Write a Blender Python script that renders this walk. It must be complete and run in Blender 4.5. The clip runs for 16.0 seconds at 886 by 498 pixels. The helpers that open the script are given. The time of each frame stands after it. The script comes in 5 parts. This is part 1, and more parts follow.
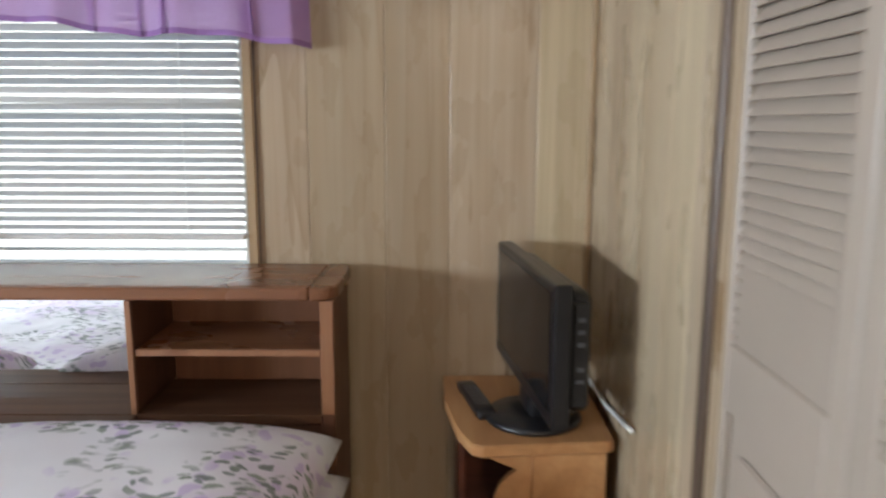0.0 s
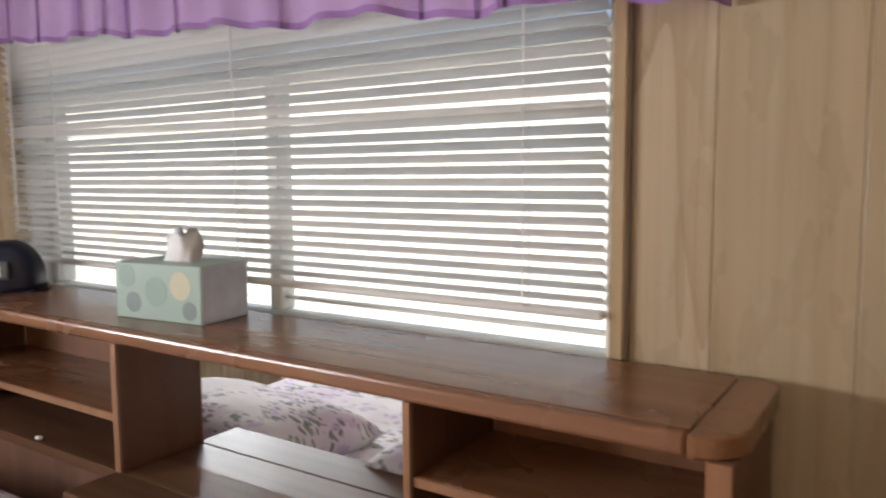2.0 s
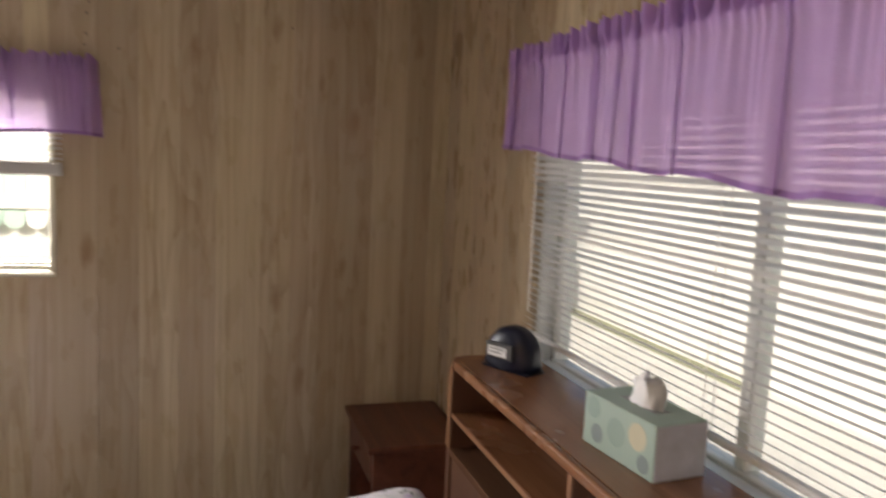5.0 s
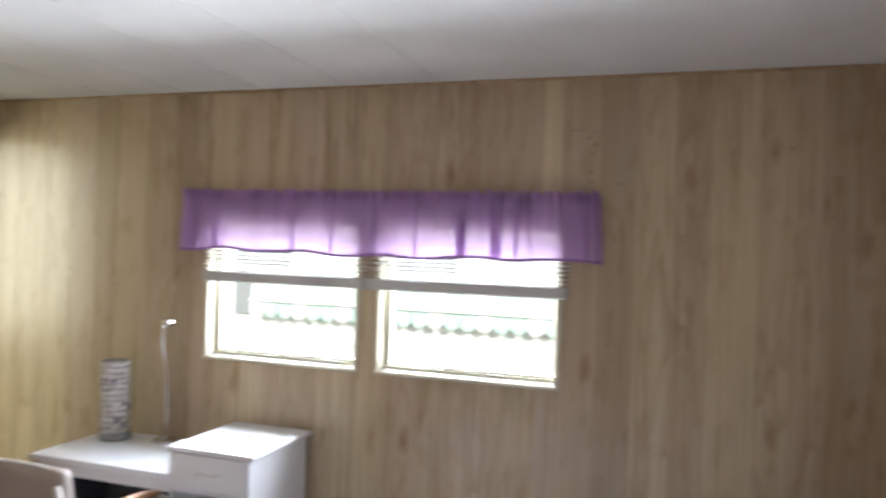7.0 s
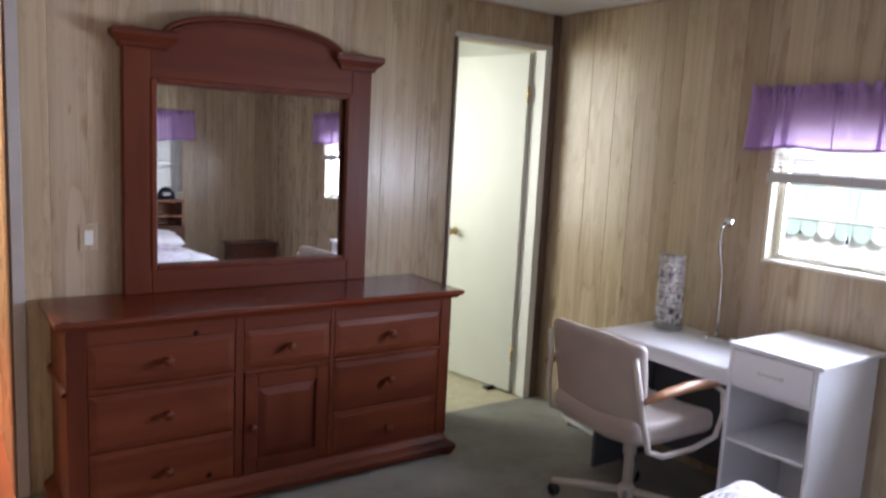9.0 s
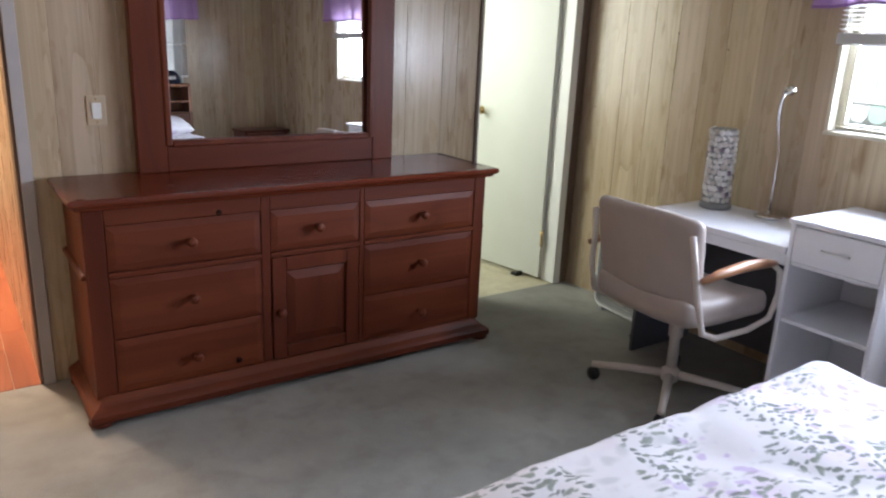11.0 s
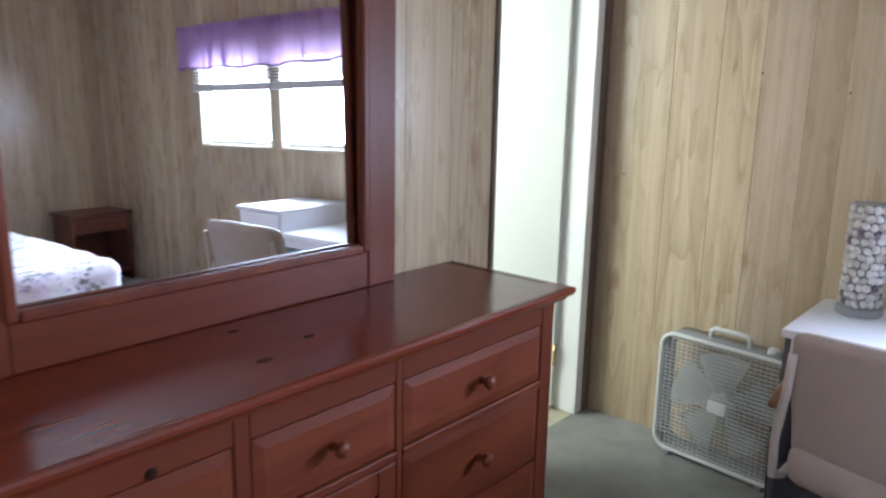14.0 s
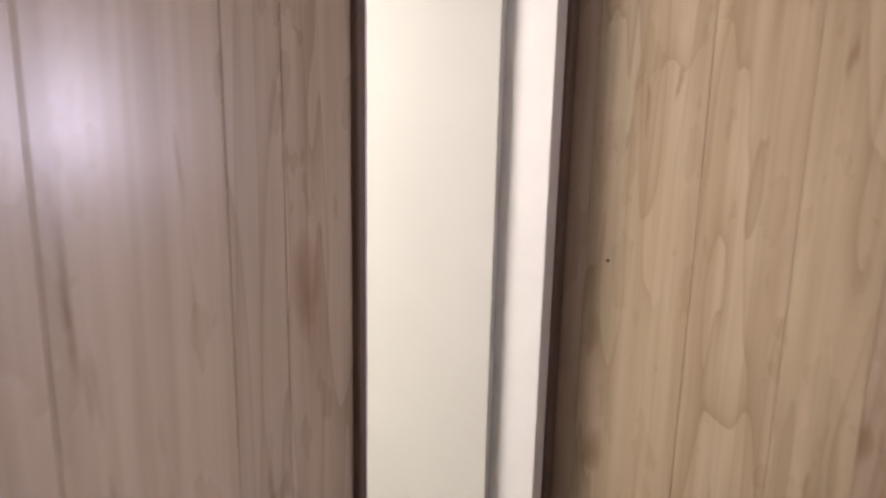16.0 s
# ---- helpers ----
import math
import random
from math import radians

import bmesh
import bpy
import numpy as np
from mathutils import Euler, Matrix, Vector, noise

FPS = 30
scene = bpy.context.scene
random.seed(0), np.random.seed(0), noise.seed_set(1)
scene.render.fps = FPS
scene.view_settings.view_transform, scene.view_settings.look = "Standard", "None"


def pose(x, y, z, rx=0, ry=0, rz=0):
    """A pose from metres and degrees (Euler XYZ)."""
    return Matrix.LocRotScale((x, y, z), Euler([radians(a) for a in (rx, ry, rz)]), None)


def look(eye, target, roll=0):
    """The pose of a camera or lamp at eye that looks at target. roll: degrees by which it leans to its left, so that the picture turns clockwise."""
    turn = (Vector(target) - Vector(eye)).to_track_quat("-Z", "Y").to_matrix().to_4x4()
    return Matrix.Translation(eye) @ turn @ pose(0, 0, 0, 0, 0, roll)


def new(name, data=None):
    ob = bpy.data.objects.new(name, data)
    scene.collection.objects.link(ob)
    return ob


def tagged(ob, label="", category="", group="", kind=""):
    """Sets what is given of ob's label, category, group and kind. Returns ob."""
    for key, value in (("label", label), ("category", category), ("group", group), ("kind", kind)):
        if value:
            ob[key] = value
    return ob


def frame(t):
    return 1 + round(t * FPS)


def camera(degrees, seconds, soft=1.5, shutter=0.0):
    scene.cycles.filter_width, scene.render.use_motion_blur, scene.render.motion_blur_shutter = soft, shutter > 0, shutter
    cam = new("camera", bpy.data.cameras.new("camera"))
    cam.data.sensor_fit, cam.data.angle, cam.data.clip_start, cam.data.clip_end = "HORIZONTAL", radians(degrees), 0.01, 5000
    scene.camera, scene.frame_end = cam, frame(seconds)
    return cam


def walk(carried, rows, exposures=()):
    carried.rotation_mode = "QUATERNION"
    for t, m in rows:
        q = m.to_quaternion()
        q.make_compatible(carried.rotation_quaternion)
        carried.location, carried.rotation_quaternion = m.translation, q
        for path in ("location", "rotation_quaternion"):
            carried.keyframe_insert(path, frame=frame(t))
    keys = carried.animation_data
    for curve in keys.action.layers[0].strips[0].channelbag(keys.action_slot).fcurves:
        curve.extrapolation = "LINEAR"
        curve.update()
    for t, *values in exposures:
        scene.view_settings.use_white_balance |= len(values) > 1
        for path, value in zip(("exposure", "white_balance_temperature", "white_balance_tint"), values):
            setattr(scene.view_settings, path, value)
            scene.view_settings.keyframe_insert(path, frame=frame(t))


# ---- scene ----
cam = camera(61.9, 16.0, soft=2.2, shutter=0.5)

PATH = [
    (0, (2.919, -1.652, 1.305), (2.928, 0.448, 0.944), 0.2),
    (0.5, (2.934, -1.379, 1.269), (2.656, 0.705, 0.930), -0.0),
    (1, (2.955, -1.274, 1.264), (2.329, 0.736, 0.943), -1.1),
    (1.5, (2.930, -1.131, 1.259), (2.016, 0.772, 0.974), -1.1),
    (2, (2.858, -1.007, 1.251), (1.700, 0.768, 1.039), -0.4),
    (2.5, (2.848, -0.922, 1.269), (1.497, 0.706, 1.014), -0.2),
    (3, (2.790, -0.809, 1.295), (1.255, 0.632, 0.974), -0.7),
    (3.2, (2.760, -0.775, 1.316), (1.171, 0.596, 0.953), -1.1),
    (5.3, (2.883, -0.965, 1.570), (0.828, -0.431, 1.406), 2.8),
    (5.5, (2.885, -1.000, 1.591), (0.816, -0.499, 1.527), 2.8),
    (6, (2.898, -1.026, 1.619), (0.788, -0.736, 1.670), 2.4),
    (6.5, (2.873, -1.013, 1.628), (0.751, -1.190, 1.662), 2.0),
    (7, (2.873, -0.968, 1.592), (0.852, -1.640, 1.600), 2.0),
    (7.5, (2.926, -1.023, 1.570), (1.107, -2.132, 1.553), 2.4),
    (8, (3.017, -1.111, 1.549), (1.447, -2.550, 1.501), 2.8),
    (8.5, (3.059, -1.168, 1.529), (1.710, -2.813, 1.410), 3.0),
    (9, (3.049, -1.185, 1.512), (1.841, -2.915, 1.216), 2.9),
    (9.5, (3.031, -1.194, 1.421), (1.877, -2.921, 0.955), 2.6),
    (9.7, (3.020, -1.189, 1.397), (1.874, -2.906, 0.875), 2.6),
    (11.8, (3.058, -1.668, 1.391), (1.878, -3.339, 0.796), 2.6),
    (12, (3.061, -1.742, 1.378), (1.875, -3.422, 0.819), 2.4),
    (12.5, (2.977, -2.053, 1.388), (1.755, -3.731, 0.907), 1.7),
    (13, (2.964, -2.356, 1.374), (1.669, -3.983, 0.915), 1.0),
    (13.5, (2.933, -2.658, 1.385), (1.515, -4.180, 0.923), 0.8),
    (14, (2.749, -2.937, 1.373), (1.178, -4.305, 0.922), 1.1),
    (14.5, (2.507, -3.218, 1.369), (0.839, -4.467, 0.925), 1.0),
    (15, (2.222, -3.552, 1.379), (0.454, -4.662, 0.954), 1.4),
    (15.5, (1.849, -3.645, 1.410), (0.098, -4.773, 0.960), 1.0),
    (16, (1.502, -3.896, 1.415), (-0.294, -4.939, 0.943), 1.2),
]
EXPOSURES = [
    (0, 0.36, 5750, 8), (0.5, 0.45, 5600, 8), (1.5, 0.40, 6600, 13), (3, 0.0, 6400, 15), (5.5, 0.06, 7000, 17), (6.5, 0.24, 6250, 13), (7, 0.17, 5900, 11), (7.5, -0.06, 5850, 14),
    (9, -0.08, 5600, 20), (9.5, -0.08, 5350, 18), (12, 0.28, 5600, 12), (12.5, 0.48, 4950, 8), (13.5, 0.60, 4900, 15), (14.5, 0.40, 5350, 15), (15, 0.26, 5600, 22), (15.5, 0.08, 5700, 33), (16, 0.09, 5900, 39),
]
walk(cam, [(t, look(e, g, r)) for t, e, g, r in PATH], EXPOSURES)

# ---- world, sun, lamps ----
world = bpy.data.worlds.new("sky")
scene.world = world
world.use_nodes = True
wn = world.node_tree.nodes
sky = wn.new("ShaderNodeTexSky")
sky.sky_type = "NISHITA"
sky.sun_disc = False
sky.sun_elevation = radians(32)
sky.dust_density = 3.5
sky.sun_rotation = radians(129)
world.node_tree.links.new(sky.outputs[0], wn["Background"].inputs[0])
wn["Background"].inputs[1].default_value = 0.15

sun = new("sun", bpy.data.lights.new("sun", "SUN"))
sun.data.energy = 5.0
sun.data.angle = radians(0.6)
sun.data.color = (1.0, 0.95, 0.86)
sun.matrix_world = look((0, 0, 0), (-0.62, 0.50, -0.50))

K = 1.065      # metres to one unit of the plan


def area(name, at, target, sx, sy, power, color):
    ob = new(name, bpy.data.lights.new(name, "AREA"))
    ob.data.shape, ob.data.size, ob.data.size_y = "RECTANGLE", sx * K, sy * K
    ob.data.energy, ob.data.color = power, color
    ob.matrix_world = look([c * K for c in at], [c * K for c in target])
    return ob


west = area("window_light", (-0.17, -2.09, 1.19), (0.83, -2.09, 0.98), 1.82, 0.44, 132, (0.95, 0.98, 1.0))
west.data.spread = radians(150)
bath = area("bathroom_window_light", (1.62, -5.50, 1.45), (0.25, -3.80, 0.95), 1.2, 1.3, 29, (1.0, 0.970, 0.72))
bath.data.spread = radians(112)
area("hall_ceiling_lamp", (3.0, -5.4, 2.10), (3.0, -5.4, 0), 0.35, 0.35, 120, (1.0, 0.72, 0.47))


# ---- materials ----
class Mat:
    """A node material under construction."""

    def __init__(self, name, rough=0.5, metal=0.0, color=(0.5, 0.5, 0.5), spec=0.5):
        self.m = bpy.data.materials.new(name)
        self.m.use_nodes = True
        self.t = self.m.node_tree
        self.b = self.t.nodes["Principled BSDF"]
        self.b.inputs["Roughness"].default_value = rough
        self.b.inputs["Metallic"].default_value = metal
        self.b.inputs["Base Color"].default_value = (*color, 1)
        self.b.inputs["Specular IOR Level"].default_value = spec

    def add(self, kind, **values):
        n = self.t.nodes.new(kind)
        for key, v in values.items():
            n.inputs[key.replace("_", " ")].default_value = v
        return n

    def link(self, a, b):
        self.t.links.new(a, b)

    def coords(self, scale=(1, 1, 1), jitter=0.0):
        tc = self.add("ShaderNodeTexCoord")
        mp = self.add("ShaderNodeMapping")
        mp.inputs["Scale"].default_value = scale
        self.link(tc.outputs["Object"], mp.inputs["Vector"])
        if jitter:
            info = self.add("ShaderNodeObjectInfo")
            mul = self.add("ShaderNodeMath")
            mul.operation = "MULTIPLY"
            mul.inputs[1].default_value = jitter
            self.link(info.outputs["Random"], mul.inputs[0])
            comb = self.add("ShaderNodeCombineXYZ")
            for i in range(3):
                self.link(mul.outputs[0], comb.inputs[i])
            self.link(comb.outputs[0], mp.inputs["Location"])
        return mp.outputs[0]

    def noise(self, vec, scale, detail=4.0, rough=0.55, distort=0.0):
        n = self.add("ShaderNodeTexNoise", Scale=scale, Detail=detail, Roughness=rough, Distortion=distort)
        self.link(vec, n.inputs["Vector"])
        return n.outputs["Fac"]

    def ramp(self, fac, stops, smooth=False):
        r = self.add("ShaderNodeValToRGB")
        while len(r.color_ramp.elements) < len(stops):
            r.color_ramp.elements.new(0.5)
        for e, (p, c) in zip(r.color_ramp.elements, stops):
            e.position = p
            e.color = (*c, 1) if len(c) == 3 else c
        if smooth:
            r.color_ramp.interpolation = "EASE"
        self.link(fac, r.inputs[0])
        return r.outputs[0]

    def mix(self, fac, a, b, how="MIX"):
        n = self.t.nodes.new("ShaderNodeMix")
        n.data_type, n.blend_type = "RGBA", how
        for sock, v in ((n.inputs[0], fac), (n.inputs[6], a), (n.inputs[7], b)):
            if isinstance(v, (int, float)):
                sock.default_value = v
            elif isinstance(v, tuple):
                sock.default_value = (*v, 1)
            else:
                self.link(v, sock)
        return n.outputs[2]

    def contours(self, vec, scale, count):
        """Growth rings: level lines of a stretched noise, 0 to 1 between one line and the next."""
        mul = self.add("ShaderNodeMath")
        mul.operation = "MULTIPLY"
        mul.inputs[1].default_value = count
        self.link(self.noise(vec, scale, 1.5, 0.4, 0.25), mul.inputs[0])
        fr = self.add("ShaderNodeMath")
        fr.operation = "FRACT"
        self.link(mul.outputs[0], fr.inputs[0])
        return fr.outputs[0]

    def color(self, out):
        self.link(out, self.b.inputs["Base Color"])

    def rough(self, fac, lo, hi):
        self.link(self.ramp(fac, [(0.3, (lo,) * 3), (0.7, (hi,) * 3)]), self.b.inputs["Roughness"])

    def bump(self, fac, strength=0.2, distance=0.002):
        n = self.add("ShaderNodeBump", Strength=strength, Distance=distance)
        self.link(fac, n.inputs["Height"])
        self.link(n.outputs[0], self.b.inputs["Normal"])


def plain(name, color, rough=0.5, metal=0.0, spec=0.5, vary=0.12, scale=9.0, bump=0.05):
    """Paint, plastic or metal with faint mottling and dust."""
    m = Mat(name, rough, metal, color, spec)
    v = m.coords()
    n = m.noise(v, scale, 5)
    dark = tuple(c * (1 - vary) for c in color)
    m.color(m.ramp(n, [(0.3, dark), (0.7, color)]))
    m.rough(m.noise(v, scale * 0.6, 3), max(0.02, rough - 0.025), min(1, rough + 0.025))
    if bump:
        m.bump(m.noise(v, scale * 40, 2), bump, 0.001)
    return m.m


def wood(name, dark, mid, light, rough=0.35, along=2, fine=1.0, knots=0.0, jitter=0.0, knot_color=(0.1, 0.03, 0.015), piece=0.0, figure=0.28, spec=0.5):
    """Wood with grain along the axis given, growth figures and knots."""
    m = Mat(name, rough, spec=spec)
    s = [9.0 * fine] * 3
    s[along] = 0.55 * fine
    v = m.coords(tuple(s), jitter)
    big = m.noise(v, 1.0, 3, 0.5, 1.2)
    s2 = [70.0 * fine] * 3
    s2[along] = 2.2 * fine
    v2 = m.coords(tuple(s2), jitter)
    grain = m.noise(v2, 1.0, 4, 0.6, 0.3)
    s3 = [6.0 * fine] * 3
    s3[along] = 0.9 * fine
    v3 = m.coords(tuple(s3), jitter)
    rings = m.contours(v3, 0.8, 9.0)
    base = m.ramp(big, [(0.28, dark), (0.5, mid), (0.74, light)])
    base = m.mix(m.ramp(grain, [(0.35, (0, 0, 0)), (0.75, (0.32,) * 3)]), base, dark)
    base = m.mix(m.ramp(rings, [(0.0, (figure,) * 3), (0.25, (0, 0, 0)), (0.9, (0, 0, 0)), (1.0, (figure,) * 3)]), base, dark)
    if piece:
        info = m.add("ShaderNodeObjectInfo")
        tint = m.ramp(info.outputs["Random"], [(0.0, (1 - piece,) * 3), (0.5, (1.0, 1.0, 1.0)), (1.0, (1 + piece * 0.6, 1 + piece * 0.55, 1 + piece * 0.4))])
        base = m.mix(1.0, base, tint, "MULTIPLY")
    if knots:
        s4 = [3.4 * fine] * 3
        s4[along] = 1.5 * fine
        v4 = m.coords(tuple(s4), jitter * 1.7)
        warp = m.add("ShaderNodeTexNoise", Scale=2.5, Detail=2.0)
        m.link(v4, warp.inputs["Vector"])
        shift = m.mix(0.12, v4, warp.outputs["Color"], "ADD")
        vor = m.add("ShaderNodeTexVoronoi", Scale=1.0, Randomness=1.0)
        m.link(shift, vor.inputs["Vector"])
        base = m.mix(m.ramp(vor.outputs["Distance"], [(0.0, (knots,) * 3), (0.07, (knots * 0.8,) * 3), (0.17, (0, 0, 0))]), base, knot_color)
    m.color(base)
    m.rough(m.noise(m.coords((3, 3, 3)), 1.0, 3), rough - 0.03, rough + 0.06)
    m.bump(grain, 0.05, 0.0005)
    return m.m


def panel_material():
    """Printed light oak panelling: every plank its own tone, streaks, cathedral figure, knots."""
    m = Mat("printed_wood_panel", 0.40, spec=0.4)
    info = m.add("ShaderNodeObjectInfo")
    base = m.ramp(info.outputs["Random"], [(0.0, (0.36, 0.282, 0.190)), (0.2, (0.54, 0.445, 0.290)), (0.4, (0.42, 0.330, 0.228)), (0.6, (0.60, 0.505, 0.330)), (0.8, (0.46, 0.365, 0.258)), (1.0, (0.55, 0.450, 0.325))])
    streak = m.noise(m.coords((46, 46, 0.9), 7.0), 1.0, 4, 0.6, 0.2)
    base = m.mix(m.ramp(streak, [(0.36, (0.38,) * 3), (0.60, (0, 0, 0))]), base, (0.30, 0.225, 0.135))
    broad = m.noise(m.coords((9, 9, 0.5), 11.0), 1.0, 3, 0.5, 0.8)
    base = m.mix(m.ramp(broad, [(0.42, (0, 0, 0)), (0.72, (0.5,) * 3)]), base, (0.37, 0.265, 0.155))
    where = m.ramp(m.noise(m.coords((3.5, 3.5, 0.5), 3.0), 1.0, 2), [(0.40, (0, 0, 0)), (0.54, (1, 1, 1))])
    for scale, count, seed in (((6.5, 6.5, 0.62), 6.0, 5.0), ((11, 11, 1.0), 6.0, 8.0)):
        rings = m.contours(m.coords(scale, seed), 1.0, count)
        line = m.ramp(rings, [(0.0, (0.46,) * 3), (0.10, (0.24,) * 3), (0.45, (0, 0, 0))])
        base = m.mix(m.mix(1.0, line, where, "MULTIPLY"), base, (0.26, 0.175, 0.09))
    mineral = m.noise(m.coords((24, 24, 3.2), 17.0), 1.0, 3, 0.6, 0.5)
    base = m.mix(m.ramp(mineral, [(0.66, (0, 0, 0)), (0.76, (0.8,) * 3)]), base, (0.22, 0.135, 0.06))
    vor = m.add("ShaderNodeTexVoronoi", Scale=1.0, Randomness=1.0)
    warp = m.mix(0.22, m.coords((7.5, 7.5, 3.0), 13.0), m.noise(m.coords((30, 30, 14), 13.0), 1.0, 2), "ADD")
    m.link(warp, vor.inputs["Vector"])
    spot = m.ramp(vor.outputs["Distance"], [(0.02, (0.85,) * 3), (0.12, (0.5,) * 3), (0.22, (0, 0, 0))])
    rare = m.ramp(vor.outputs["Color"], [(0.64, (0, 0, 0)), (0.70, (1, 1, 1))])
    base = m.mix(m.mix(1.0, spot, rare, "MULTIPLY"), base, (0.23, 0.135, 0.06))
    m.color(base)
    m.rough(m.noise(m.coords((14, 14, 5), 2.0), 1.0, 3), 0.25, 0.33)
    m.bump(streak, 0.08, 0.0006)
    return m.m


PANEL = panel_material()
DRESSER = wood("red_brown_pine", (0.076, 0.0155, 0.0065), (0.110, 0.0250, 0.0092), (0.150, 0.0380, 0.0130), 0.42, 0, 0.7, 0.85, 0.0, (0.020, 0.006, 0.004), figure=0.42, spec=0.22)
DRESSER_TOP = wood("polished_red_brown_pine", (0.078, 0.0130, 0.0050), (0.110, 0.0200, 0.0068), (0.140, 0.0290, 0.0095), 0.20, 0, 0.7, 0.7, 0.0, (0.016, 0.005, 0.004), figure=0.07, spec=0.42)
DRESSER_UP = wood("red_brown_pine_upright", (0.076, 0.0155, 0.0065), (0.110, 0.0250, 0.0092), (0.150, 0.0380, 0.0130), 0.42, 2, 0.7, 0.6, 0.0, (0.020, 0.006, 0.004), figure=0.42, spec=0.22)
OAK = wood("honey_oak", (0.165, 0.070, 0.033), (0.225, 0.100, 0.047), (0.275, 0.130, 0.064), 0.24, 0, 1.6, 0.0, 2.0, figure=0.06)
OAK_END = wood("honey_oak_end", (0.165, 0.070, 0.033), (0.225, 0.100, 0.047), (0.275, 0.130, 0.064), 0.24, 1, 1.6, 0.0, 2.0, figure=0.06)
# oak darkened in colour for the shade on sides turned from the window
OAK_SHADED = wood("honey_oak_shaded", (0.085, 0.036, 0.020), (0.130, 0.056, 0.030), (0.170, 0.078, 0.042), 0.45, 2, 1.4, 0.0, 2.0, figure=0.08)
# oak lightened in colour for the light on front edges
OAK_LIT_EDGE = wood("honey_oak_lit_edge", (0.210, 0.095, 0.045), (0.275, 0.130, 0.062), (0.330, 0.165, 0.082), 0.40, 2, 1.6, 0.0, 2.0, figure=0.06)
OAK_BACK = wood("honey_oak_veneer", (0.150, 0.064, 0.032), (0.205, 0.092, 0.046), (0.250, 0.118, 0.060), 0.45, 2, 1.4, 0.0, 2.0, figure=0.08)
KNOT = plain("dark_knot", (0.022, 0.008, 0.005), 0.75, spec=0.08, vary=0.3)
PINE = wood("orange_pine", (0.34, 0.16, 0.06), (0.48, 0.25, 0.10), (0.56, 0.32, 0.14), 0.38, 1, 1.2, 0.4, 2.0, (0.16, 0.06, 0.02))
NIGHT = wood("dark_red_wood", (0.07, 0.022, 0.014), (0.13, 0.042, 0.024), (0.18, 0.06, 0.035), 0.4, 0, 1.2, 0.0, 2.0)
ARM_WOOD = wood("armrest_oak", (0.20, 0.09, 0.04), (0.33, 0.16, 0.075), (0.42, 0.22, 0.11), 0.35, 0, 2.0)
HALL_FLOOR = wood("red_laminate", (0.20, 0.055, 0.022), (0.32, 0.10, 0.04), (0.40, 0.14, 0.06), 0.3, 1, 0.8, 0.0, 5.0, piece=0.2)
TRIM = wood("dark_brown_trim", (0.09, 0.06, 0.04), (0.14, 0.095, 0.065), (0.19, 0.13, 0.09), 0.4, 2, 1.5)
TAN_TRIM = wood("tan_window_trim", (0.30, 0.20, 0.11), (0.42, 0.30, 0.17), (0.50, 0.37, 0.22), 0.4, 2, 1.5)
WHITE = plain("white_paint", (0.78, 0.78, 0.74), 0.42, vary=0.06)
DOOR_WHITE = plain("off_white_door_paint", (0.68, 0.69, 0.62), 0.38, vary=0.05, scale=4)
LAMINATE = plain("white_laminate", (0.74, 0.74, 0.76), 0.30, vary=0.015, scale=3)
SLATE = plain("dark_slate_laminate", (0.105, 0.110, 0.130), 0.45, vary=0.08)
CREAM = plain("cream_aluminium", (0.62, 0.58, 0.45), 0.38, vary=0.1)
BLACK = plain("black_plastic", (0.012, 0.012, 0.014), 0.32, vary=0.3)
SCREEN = plain("dark_screen", (0.010, 0.010, 0.011), 0.12, vary=0.2, bump=0)
NAVY = plain("dark_navy_plastic", (0.006, 0.009, 0.026), 0.34, spec=0.3, vary=0.2)
JAMB = plain("greyish_jamb_paint", (0.46, 0.44, 0.43), 0.4, vary=0.1)
DARK_GREY = plain("dark_grey_plastic", (0.08, 0.08, 0.085), 0.45)
GREY = plain("grey_plastic", (0.30, 0.31, 0.31), 0.45)
FAN_WHITE = plain("white_fan_plastic", (0.66, 0.67, 0.64), 0.42, vary=0.1)
CHROME = plain("chrome", (0.75, 0.75, 0.76), 0.12, 1.0, vary=0.1, bump=0)
BRASS = plain("brass", (0.70, 0.50, 0.20), 0.22, 1.0, vary=0.15, bump=0)
BEIGE_METAL = plain("beige_metal", (0.62, 0.57, 0.52), 0.35, vary=0.1)
VINYL = plain("beige_vinyl", (0.46, 0.40, 0.36), 0.45, vary=0.12, scale=6, bump=0.15)
ALMOND = plain("almond_plastic", (0.50, 0.40, 0.27), 0.35)
PAPER = plain("white_paper", (0.85, 0.85, 0.85), 0.8)
LOUVRE = plain("beige_louvre_paint", (0.38, 0.315, 0.250), 0.45, vary=0.08, scale=5)
GAP = plain("raw_panel_edge", (0.62, 0.53, 0.38), 0.7)
SILVER = Mat("mirror_silver", 0.0, 1.0, (0.90, 0.91, 0.90)).m
RAIL = plain("greyish_blind_rail", (0.50, 0.49, 0.46), 0.45, vary=0.1)
SHELL = plain("shell_white", (0.66, 0.60, 0.55), 0.35, vary=0.3, scale=30)


def slat_material():
    m = Mat("white_vinyl_slat", 0.42, 0.0, (0.80, 0.79, 0.77))
    tr = m.add("ShaderNodeBsdfTranslucent")
    tr.inputs["Color"].default_value = (0.82, 0.79, 0.75, 1)
    mixs = m.add("ShaderNodeMixShader")
    mixs.inputs[0].default_value = 0.20
    m.link(m.b.outputs[0], mixs.inputs[1])
    m.link(tr.outputs[0], mixs.inputs[2])
    m.link(mixs.outputs[0], m.t.nodes["Material Output"].inputs["Surface"])
    return m.m


BLIND = slat_material()


